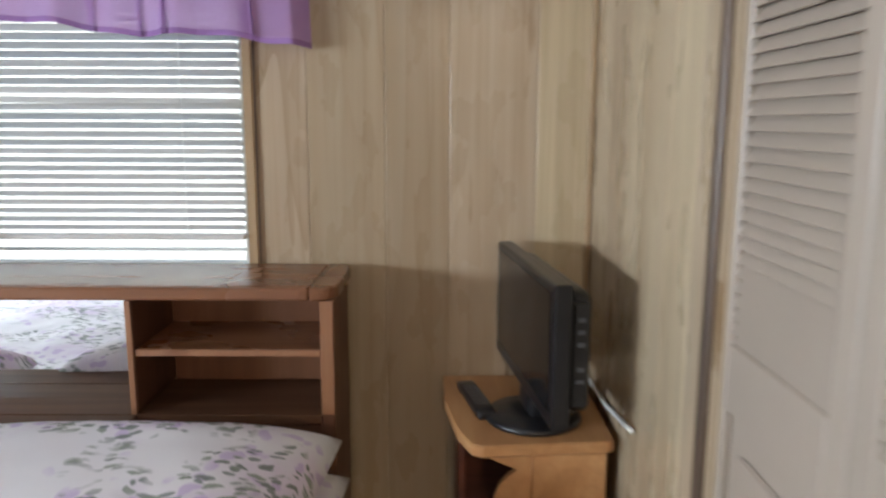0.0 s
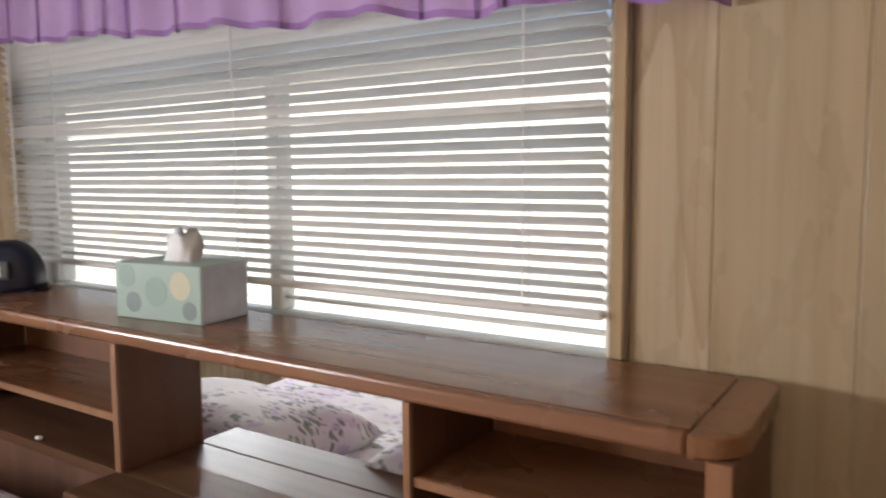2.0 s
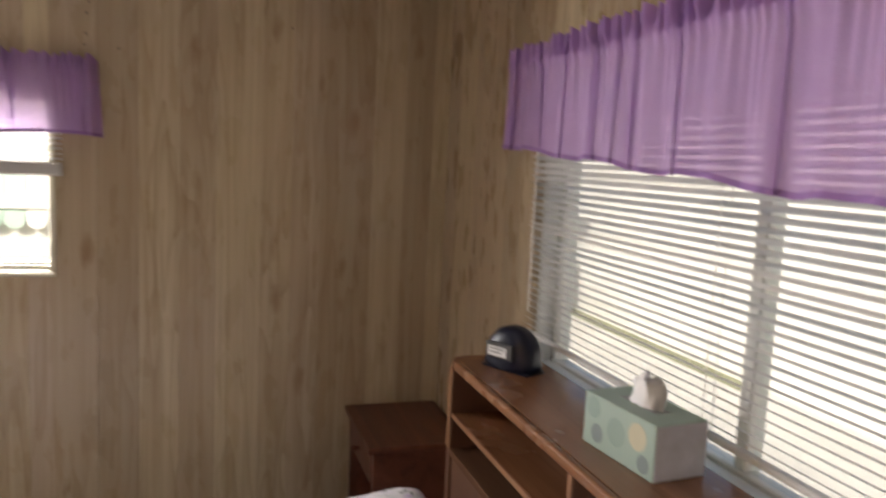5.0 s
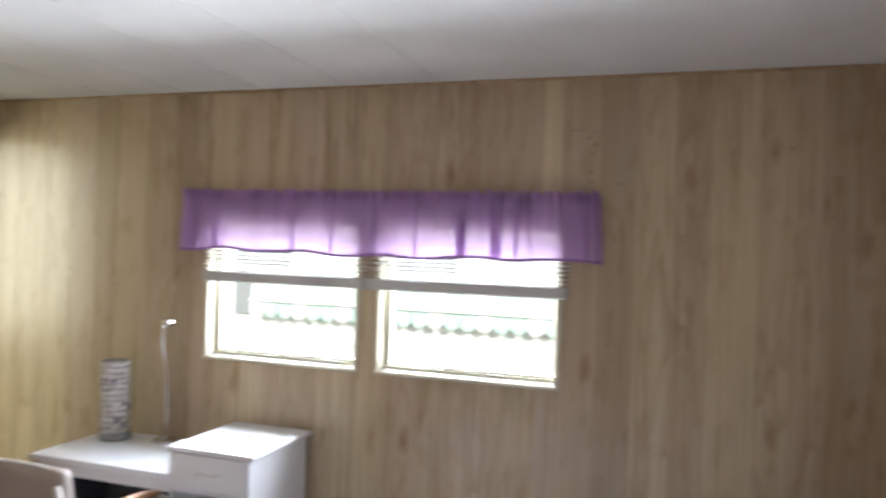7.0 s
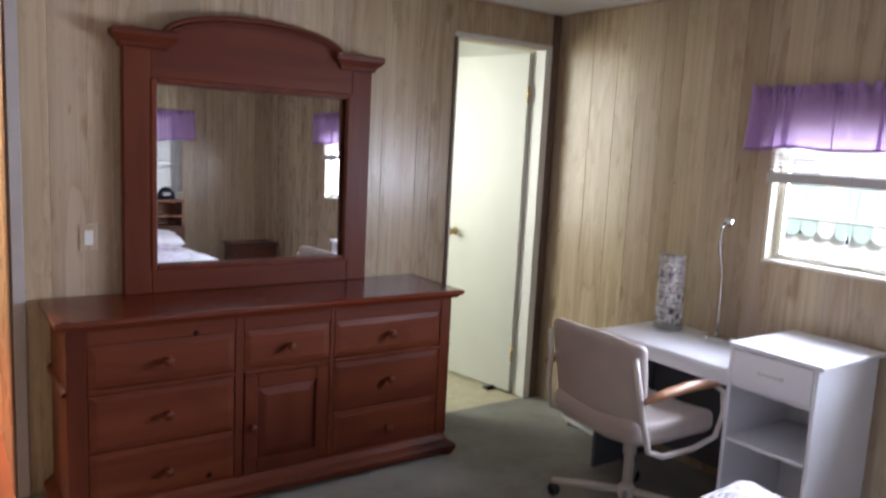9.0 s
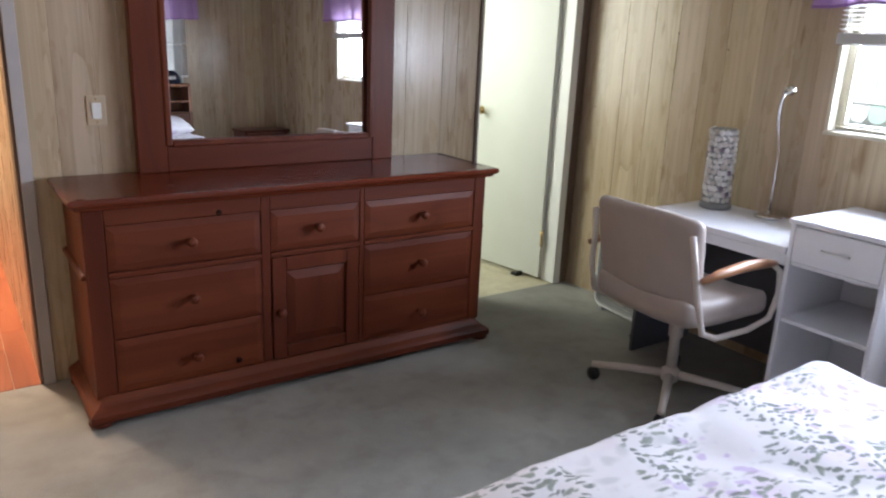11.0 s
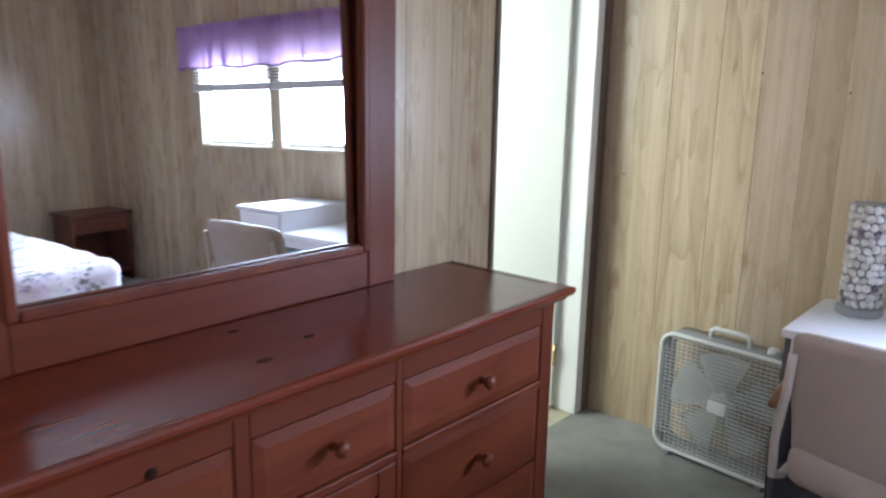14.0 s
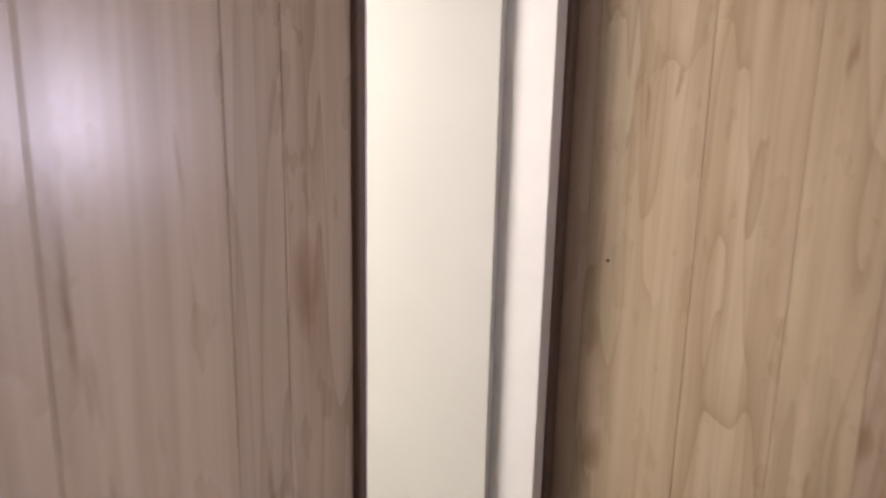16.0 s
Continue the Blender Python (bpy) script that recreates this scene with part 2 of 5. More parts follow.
def glass_material():
    """Thin clear pane: light goes straight through, with a faint gloss."""
    m = Mat("window_glass", 0.0)
    clear = m.add("ShaderNodeBsdfTransparent")
    clear.inputs["Color"].default_value = (0.96, 0.98, 0.97, 1)
    gloss = m.add("ShaderNodeBsdfGlossy", Roughness=0.02)
    edge = m.add("ShaderNodeLayerWeight", Blend=0.5)
    steep = m.add("ShaderNodeMath")
    steep.operation = "POWER"
    steep.inputs[1].default_value = 4.0
    m.link(edge.outputs["Facing"], steep.inputs[0])
    mixs = m.add("ShaderNodeMixShader")
    m.link(steep.outputs[0], mixs.inputs[0])
    m.link(clear.outputs[0], mixs.inputs[1])
    m.link(gloss.outputs[0], mixs.inputs[2])
    m.link(mixs.outputs[0], m.t.nodes["Material Output"].inputs["Surface"])
    return m.m


GLASS = glass_material()


def carpet_material():
    m = Mat("grey_green_carpet", 0.95, spec=0.1)
    v = m.coords()
    big = m.noise(v, 1.6, 4, 0.6)
    tuft = m.noise(v, 260, 3, 0.7)
    blot = m.noise(v, 7, 4, 0.6)
    c = m.ramp(big, [(0.3, (0.310, 0.308, 0.275)), (0.7, (0.480, 0.475, 0.425))])
    c = m.mix(m.ramp(blot, [(0.48, (0, 0, 0)), (0.70, (0.42,) * 3)]), c, (0.24, 0.225, 0.185))
    c = m.mix(m.ramp(tuft, [(0.3, (0.45,) * 3), (0.6, (0, 0, 0))]), c, (0.15, 0.147, 0.132))
    m.color(c)
    m.bump(tuft, 0.9, 0.006)
    return m.m


def vinyl_floor_material():
    m = Mat("cream_vinyl_floor", 0.35)
    v = m.coords((1, 1, 1))
    c = m.ramp(m.noise(v, 14, 5), [(0.3, (0.45, 0.40, 0.26)), (0.7, (0.60, 0.55, 0.38))])
    m.color(c)
    m.bump(m.noise(v, 60, 2), 0.15, 0.001)
    return m.m


def ceiling_material():
    m = Mat("white_stipple_ceiling", 0.85)
    v = m.coords()
    c = m.ramp(m.noise(v, 2.0, 4), [(0.3, (0.74, 0.735, 0.71)), (0.7, (0.81, 0.805, 0.78))])
    m.color(c)
    m.bump(m.noise(v, 120, 4, 0.7), 0.35, 0.003)
    return m.m


def curtain_material():
    m = Mat("lilac_sheer_cotton", 0.85, spec=0.15)
    v = m.coords()
    weave = m.noise(v, 420, 2, 0.6)
    c = m.ramp(m.noise(v, 5, 4), [(0.3, (0.54, 0.36, 0.66)), (0.7, (0.62, 0.43, 0.74))])
    c = m.mix(m.ramp(weave, [(0.4, (0.3,) * 3), (0.6, (0, 0, 0))]), c, (0.50, 0.29, 0.58))
    m.color(c)
    m.bump(weave, 0.25, 0.001)
    tr = m.add("ShaderNodeBsdfTranslucent")
    m.link(c, tr.inputs["Color"])
    mixs = m.add("ShaderNodeMixShader")
    mixs.inputs[0].default_value = 0.46
    m.link(m.b.outputs[0], mixs.inputs[1])
    m.link(tr.outputs[0], mixs.inputs[2])
    sheer = m.add("ShaderNodeBsdfTransparent")
    sheer.inputs["Color"].default_value = (0.98, 0.86, 1.0, 1)
    weft = m.add("ShaderNodeMixShader")
    weft.inputs[0].default_value = 0.17
    m.link(mixs.outputs[0], weft.inputs[1])
    m.link(sheer.outputs[0], weft.inputs[2])
    m.link(weft.outputs[0], m.t.nodes["Material Output"].inputs["Surface"])
    return m.m


def floral_material():
    """White quilt cotton with lilac and grey-green flower sprays."""
    m = Mat("floral_cotton", 0.85, spec=0.15)
    v = m.coords()
    warp = m.add("ShaderNodeTexNoise", Scale=9.0, Detail=3.0)
    m.link(v, warp.inputs["Vector"])
    vw = m.mix(0.09, v, warp.outputs["Color"], "ADD")
    spray = m.noise(v, 4.2, 2, 0.5)
    mask = m.ramp(spray, [(0.44, (0, 0, 0)), (0.52, (1, 1, 1))])

    def cells(scale, lo, hi, turn=0.0, long=1.0):
        mp = m.add("ShaderNodeMapping")
        mp.inputs["Rotation"].default_value = (0, 0, radians(turn))
        mp.inputs["Scale"].default_value = (1.0, long, 1.0)
        m.link(vw, mp.inputs["Vector"])
        n = m.add("ShaderNodeTexVoronoi", Scale=scale, Randomness=1.0)
        m.link(mp.outputs[0], n.inputs["Vector"])
        return m.ramp(n.outputs["Distance"], [(lo, (1, 1, 1)), (hi, (0, 0, 0))])

    base = m.ramp(m.noise(v, 3, 3), [(0.3, (0.68, 0.66, 0.68)), (0.7, (0.77, 0.76, 0.77))])
    wash = m.ramp(m.noise(v, 4.6, 3), [(0.50, (0, 0, 0)), (0.66, (0.55,) * 3)])
    base = m.mix(wash, base, (0.62, 0.48, 0.66))
    petals = m.mix(1.0, cells(24, 0.26, 0.36), mask, "MULTIPLY")
    base = m.mix(m.mix(1.0, petals, (0.6,) * 3, "MULTIPLY"), base, (0.46, 0.33, 0.58))
    mask2 = m.ramp(m.noise(v, 5.5, 2, 0.5), [(0.47, (0, 0, 0)), (0.53, (1, 1, 1))])
    for scale, turn, long, tone in ((22, 38, 2.3, (0.15, 0.175, 0.15)), (26, -32, 2.3, (0.20, 0.22, 0.21)), (19, 84, 2.4, (0.24, 0.27, 0.22))):
        leaves = m.mix(1.0, cells(scale, 0.25, 0.33, turn, long), mask2, "MULTIPLY")
        base = m.mix(m.mix(1.0, leaves, (0.88,) * 3, "MULTIPLY"), base, tone)
    soft = m.mix(1.0, cells(13, 0.22, 0.40, 20, 1.8), m.ramp(m.noise(v, 3.3, 2), [(0.50, (0, 0, 0)), (0.58, (0.5,) * 3)]), "MULTIPLY")
    base = m.mix(soft, base, (0.46, 0.48, 0.48))
    m.color(base)
    m.bump(m.noise(v, 300, 2), 0.2, 0.001)
    return m.m


CARPET = carpet_material()
VINYL_FLOOR = vinyl_floor_material()
CEILING = ceiling_material()
LILAC = curtain_material()
FLORAL = floral_material()


# ---- builders ----
ORIGIN = {}


def thing(name, at, label="", category="", group="", kind="", turn=0.0):
    """An empty at the base of a thing; its parts are built in the plan's coordinates, about that base."""
    ob = new(name)
    ob.empty_display_size = 0.1
    ob.location = [c * K for c in at]
    ob.rotation_euler = (0, 0, radians(turn))
    ORIGIN[name] = Vector(at)
    ob["base"] = name
    return tagged(ob, label, category, group, kind)


def part(name, bm, material, parent=None, label="", smooth=False):
    """Links a bmesh in plan coordinates as one mesh object, under a thing or a part if one is given."""
    mesh = bpy.data.meshes.new(name)
    off = Vector((0, 0, 0))
    root = parent
    while root is not None and root.parent is not None:
        root = root.parent
    if root is not None and "base" in root:
        off = ORIGIN[root["base"]]
    bm.transform(Matrix.Scale(K, 4) @ Matrix.Translation(-off))
    bmesh.ops.recalc_face_normals(bm, faces=bm.faces)
    for f in bm.faces:
        f.smooth = smooth
    bm.to_mesh(mesh)
    bm.free()
    mesh.materials.append(material)
    ob = new(name, mesh)
    if parent is not None:
        ob.parent = parent
    if label:
        ob["label"] = label
    return ob


def box(x0, x1, y0, y1, z0, z1, bevel=0.0, seg=1, bm=None):
    bm = bm or bmesh.new()
    vs = bmesh.ops.create_cube(bm, size=1.0)["verts"]
    bmesh.ops.transform(bm, verts=vs, matrix=Matrix.Translation(((x0 + x1) / 2, (y0 + y1) / 2, (z0 + z1) / 2)) @ Matrix.Diagonal((abs(x1 - x0), abs(y1 - y0), abs(z1 - z0), 1)))
    if bevel:
        es = list({e for v in vs for e in v.link_edges})
        bmesh.ops.bevel(bm, geom=es, offset=bevel, segments=seg, affect="EDGES", profile=0.5)
    return bm


def tube(path, radius, sides=10, bm=None, closed=False):
    """A round bar along a list of points; radius: one number or one a point."""
    bm = bm or bmesh.new()
    pts = [Vector(p) for p in path]
    n = len(pts)
    rad = radius if isinstance(radius, (list, tuple)) else [radius] * n
    rings = []
    for i, p in enumerate(pts):
        a = pts[(i - 1) % n] if closed else pts[max(i - 1, 0)]
        b = pts[(i + 1) % n] if closed else pts[min(i + 1, n - 1)]
        d = (b - a).normalized()
        u = d.orthogonal().normalized() if i == 0 else (u - d * u.dot(d)).normalized()
        w = d.cross(u)
        rings.append([bm.verts.new(p + rad[i] * (u * math.cos(t) + w * math.sin(t))) for t in (2 * math.pi * k / sides for k in range(sides))])
    for i in range(n if closed else n - 1):
        r, q = rings[i], rings[(i + 1) % n]
        for k in range(sides):
            bm.faces.new((r[k], r[(k + 1) % sides], q[(k + 1) % sides], q[k]))
    if not closed:
        bm.faces.new(rings[0])
        bm.faces.new(rings[-1])
    return bm


def lathe(profile, at=(0, 0, 0), axis="z", sides=20, bm=None):
    """A turned piece: (radius, height) pairs about an axis through at."""
    bm = bm or bmesh.new()
    turn = {"z": Matrix.Identity(4), "y": Matrix.Rotation(radians(-90), 4, "X"), "-x": Matrix.Rotation(radians(-90), 4, "Y"), "x": Matrix.Rotation(radians(90), 4, "Y")}[axis]
    m = Matrix.Translation(at) @ turn
    rings = []
    for r, h in profile:
        rings.append([bm.verts.new(m @ Vector((max(r, 1e-4) * math.cos(t), max(r, 1e-4) * math.sin(t), h))) for t in (2 * math.pi * k / sides for k in range(sides))])
    for r, q in zip(rings, rings[1:]):
        for k in range(sides):
            bm.faces.new((r[k], r[(k + 1) % sides], q[(k + 1) % sides], q[k]))
    bm.faces.new(rings[0])
    bm.faces.new(rings[-1])
    return bm


def prism(outline, lo, hi, axis="x", bevel=0.0):
    """A flat outline of (a, b) pairs pushed from lo to hi along an axis; a, b are the two other axes in order."""
    bm = bmesh.new()

    def at(a, b, c):
        return {"x": (c, a, b), "y": (a, c, b), "z": (a, b, c)}[axis]

    one = [bm.verts.new(at(a, b, lo)) for a, b in outline]
    two = [bm.verts.new(at(a, b, hi)) for a, b in outline]
    bm.faces.new(one)
    bm.faces.new(two)
    n = len(outline)
    for i in range(n):
        bm.faces.new((one[i], one[(i + 1) % n], two[(i + 1) % n], two[i]))
    if bevel:
        bmesh.ops.bevel(bm, geom=list(bm.edges), offset=bevel, segments=1, affect="EDGES")
    return bm


def arc(cx, cy, r, a0, a1, n=8):
    return [(cx + r * math.cos(radians(a0 + (a1 - a0) * i / n)), cy + r * math.sin(radians(a0 + (a1 - a0) * i / n))) for i in range(n + 1)]


def cut(a0, a1, z0, z1, holes):
    """Splits a rectangle into upright rectangles that leave the holes (a0, a1, z0, z1) free."""
    edges = sorted({a0, a1} | {v for h in holes for v in h[:2] if a0 < v < a1})
    out = []
    for p, q in zip(edges, edges[1:]):
        spans = [(z0, z1)]
        for h in holes:
            if h[0] < q - 1e-6 and h[1] > p + 1e-6:
                spans = [s for lo, hi in spans for s in ((lo, min(hi, h[2])), (max(lo, h[3]), hi)) if s[1] - s[0] > 1e-4]
        out += [(p, q, lo, hi) for lo, hi in spans]
    return out


H = 2.15       # ceiling
W = 3.06       # east wall
S = -4.20      # south wall


def wall(name, axis, place, out, a0, a1, holes, seams, thick=0.09, label="", top=H, extra=(0.0, 0.0)):
    """A wall along an axis at a place, thick towards out (+1 or -1), faced with grooved panel planks."""
    bm = bmesh.new()
    for p, q, lo, hi in cut(a0 - extra[0], a1 + extra[1], 0, top, holes):
        lo_d, hi_d = sorted((place + out * 0.0022, place + out * thick))
        if axis == "x":
            box(p, q, lo_d, hi_d, lo, hi, bm=bm)
        else:
            box(lo_d, hi_d, p, q, lo, hi, bm=bm)
    body = part(name, bm, GAP)
    tagged(body, label, "wall", kind="structure")
    edges = [a0] + [s for s in sorted(seams) if a0 + 0.02 < s < a1 - 0.02] + [a1]
    planks = []
    for p, q in zip(edges, edges[1:]):
        for u, v, lo, hi in cut(p, q, 0, top, holes):
            g = 0.0011
            left = g if abs(u - p) < 1e-6 else 0.0
            right = g if abs(v - q) < 1e-6 else 0.0
            prof = [(u + left * 0.3, 0.002), (u + left * 0.3, 0.0009 if left else 0.0)] + ([(u + left * 1.6, 0.0)] if left else [])
            prof += ([(v - right * 1.6, 0.0)] if right else []) + [(v - right * 0.3, 0.0009 if right else 0.0), (v - right * 0.3, 0.002)]
            planks.append((prof, lo, hi))
    return body, axis, place, out, planks


def lay_planks(made):
    body, axis, place, out, planks = made
    for prof, lo, hi in planks:
        bm = bmesh.new()
        pts = [(a, place + out * d) if axis == "x" else (place + out * d, a) for a, d in prof]
        one = [bm.verts.new((x, y, lo)) for x, y in pts]
        two = [bm.verts.new((x, y, hi)) for x, y in pts]
        bm.faces.new(one)
        bm.faces.new(two)
        n = len(pts)
        for i in range(n):
            bm.faces.new((one[i], one[(i + 1) % n], two[(i + 1) % n], two[i]))
        part("plank", bm, PANEL, body)


def random_seams(a0, a1, seed):
    rng = random.Random(seed)
    out, a = [], a0
    while a < a1:
        a += rng.choice((0.085, 0.10, 0.135, 0.15, 0.175, 0.20))
        out.append(a)
    return out


# ---- walls, floor, ceiling ----
WIN_N = (0.884, 2.338, 0.905, 1.70)
WIN_W1 = (-2.857, -2.163, 1.014, 1.60)
WIN_W2 = (-2.061, -1.358, 1.014, 1.60)
DOOR_S = (0.10, 0.685, -0.01, 1.955)
HALL = (2.63, 3.36, -0.01, 1.98)
EAST_END = -2.75
CLOSET = (-2.45, -0.745, -0.01, 1.98)

seams_n = [0.12, 0.30, 0.43, 0.60, 0.72] + [0.88, 1.05, 1.2, 1.31, 1.5, 1.62, 1.80, 1.9, 2.05, 2.2, 2.31] + [2.466, 2.627, 2.761, 2.942]
seams_w = [-4.14, -3.93, -3.76, -3.62, -3.47, -3.36, -3.20, -3.05, -2.94, -2.75, -2.60, -2.49, -2.33, -2.18, -2.02, -1.90, -1.76, -1.61, -1.43, -1.22, -1.09, -0.96, -0.838, -0.687, -0.58, -0.479, -0.286, -0.17, -0.063]
seams_s = [0.818, 0.899, 1.093, 1.25, 1.36, 1.52, 1.67, 1.79, 1.95, 2.08, 2.28, 2.37, 2.50]

made_walls = [
    wall("wall_north", "x", 0.0, 1, 0.0, W, [WIN_N], seams_n, extra=(0.1, 0.1), label="light wood-grain panelled wall with a wide window"),
    wall("wall_west", "y", 0.0, -1, S, 0.0, [WIN_W1, WIN_W2], seams_w, label="light wood-grain panelled wall with paired small windows"),
    wall("wall_south", "x", S, -1, 0.0, 3.45, [DOOR_S, HALL], seams_s, extra=(0.1, 0.1), label="light wood-grain panelled wall with two doorways"),
    wall("wall_east", "y", W, 1, EAST_END, 0.0, [CLOSET], [-0.15, -0.28, -0.38, -0.52, -0.63] + random_seams(-2.7, -1.6, 3), label="light wood-grain panelled wall beside the closet"),
    wall("wall_east_far", "y", 3.45, 1, S, EAST_END, [], random_seams(S, EAST_END, 5), extra=(0.0, 0.1), label="light wood-grain panelled wall near the hall"),
    wall("wall_return", "x", EAST_END, 1, W + 0.095, 3.45, [], [3.3], label="short panelled return wall by the closet"),
]

tagged(part("floor", box(-0.1, 3.75, S, 0.1, -0.1, 0), CARPET), "worn grey-green cut-pile carpet", "carpet", kind="structure")
tagged(part("floor_bathroom", box(-0.1, 1.9, -6.0, S, -0.1, -0.004), VINYL_FLOOR), "cream vinyl bathroom floor", "floor", kind="structure")
roof_bm = box(-0.1, 3.75, -7.5, 0.1, H, H + 0.08)
for i in range(11):
    y = -0.295 - i * 0.388
    box(0.016, W, y - 0.010, y + 0.010, H - 0.0022, H + 0.01, bm=roof_bm)
tagged(part("ceiling", roof_bm, CEILING), "white stippled ceiling", "ceiling", kind="structure")


# ---- doorways, trim ----
def strip(name, x0, x1, y0, y1, z0, z1, mat, label, cat="trim", bevel=0.002):
    return tagged(part(name, box(x0, x1, y0, y1, z0, z1, bevel), mat), label, cat, kind="structure")


strip("trim_door_hinge_side", 0.054, 0.102, S - 0.092, S + 0.012, 0, 1.957, WHITE, "white painted door casing")
strip("trim_door_latch_side", 0.684, 0.700, S - 0.092, S + 0.010, 0, 1.957, TRIM, "thin dark brown door edging")
strip("trim_door_latch_jamb", 0.672, 0.6835, S - 0.09, S + 0.004, 0, 1.955, WHITE, "white painted door jamb")
strip("trim_door_head", 0.054, 0.700, S - 0.092, S + 0.011, 1.9575, 1.982, WHITE, "white painted door head casing")
strip("trim_corner", 0.008, 0.0525, S + 0.001, S + 0.018, 0, H - 0.003, TRIM, "dark brown corner moulding")
strip("trim_hall_side", 2.592, 2.632, S - 0.095, S + 0.012, 0, 1.98, JAMB, "greyish white doorway casing")
strip("trim_hall_edge", 2.632, 2.642, S - 0.098, S + 0.004, 0, 1.98, TRIM, "thin dark doorway edging")
strip("trim_hall_head", 2.592, 3.40, S - 0.095, S + 0.013, 1.9825, 2.03, JAMB, "greyish white doorway head casing")
strip("trim_closet_side", W - 0.008, W + 0.03, -0.722, -0.700, 0, 2.0, TRIM, "dark brown closet casing")
strip("trim_ceiling_north", 0, W, -0.010, -0.001, H - 0.012, H - 0.001, TAN_TRIM, "thin tan ceiling moulding")
strip("trim_ceiling_west", 0.001, 0.010, S + 0.02, -0.016, H - 0.012, H - 0.001, TAN_TRIM, "thin tan ceiling moulding")
strip("trim_ceiling_south", 0.06, 3.44, S + 0.001, S + 0.010, H - 0.012, H - 0.001, TAN_TRIM, "thin tan ceiling moulding")
strip("trim_corner_ne", W - 0.012, W - 0.001, -0.012, -0.001, 0, H - 0.024, TAN_TRIM, "thin tan corner moulding")

# bathroom beyond the white door
def plain_wall(name, x0, x1, y0, y1, mat, label, z1=H):
    return tagged(part(name, box(x0, x1, y0, y1, 0, z1), mat), label, "wall", kind="structure")


plain_wall("wall_bath_west", -0.1, -0.01, -6.0, S - 0.092, DOOR_WHITE, "pale painted bathroom wall")
plain_wall("wall_bath_south", -0.1, 1.9, -6.1, -6.002, DOOR_WHITE, "pale painted bathroom wall")
plain_wall("wall_bath_east", 1.902, 2.0, -6.1, S - 0.092, DOOR_WHITE, "pale painted bathroom wall")
plain_wall("wall_bath_inner", 0.71, 1.90, S - 0.115, S - 0.098, DOOR_WHITE, "pale painted bathroom wall")

# hall beyond the open doorway
hall_floor = tagged(part("floor_hall", box(2.55, 3.5, -7.4, S - 0.001, -0.1, -0.008), GAP), "reddish laminate hall floor", "floor", kind="structure")
plain_wall("wall_hall_end", 2.4, 3.6, -7.5, -7.402, PANEL, "warm lit panelled hall wall")
made_walls.append(wall("wall_hall_west", "y", 2.64, -1, -7.4, S - 0.1, [], random_seams(-7.4, -4.3, 11), label="warm lit panelled hall wall"))
made_walls.append(wall("wall_hall_east", "y", 3.40, 1, -7.4, S - 0.1, [], random_seams(-7.4, -4.3, 12), label="warm lit panelled hall wall"))


def white_door():
    d = tagged(new("door_1"), "white flush interior door standing wide open", "door", kind="structure")
    d.location = (0.112 * K, (S - 0.085) * K, 0)
    d.rotation_euler = (0, 0, radians(-81))
    d["base"] = "door_1"
    ORIGIN["door_1"] = Vector((0, 0, 0))
    part("door_leaf", box(0.004, 0.572, -0.017, 0.017, 0.012, 1.945, 0.002), DOOR_WHITE, d)
    for z in (0.24, 1.72):
        part("hinge", tube([(0.0, 0.016, z - 0.045), (0.0, 0.016, z + 0.045)], 0.007, 8), BRASS, d, "brass butt hinge", True)
    part("door_knob", lathe([(0.024, 0), (0.024, 0.004), (0.009, 0.008), (0.009, 0.028), (0.02, 0.036), (0.026, 0.05), (0.022, 0.062), (0.004, 0.067)], (0.515, 0.017, 0.90), "y", 18), BRASS, d, "polished brass knob", True)
    return d


white_door()


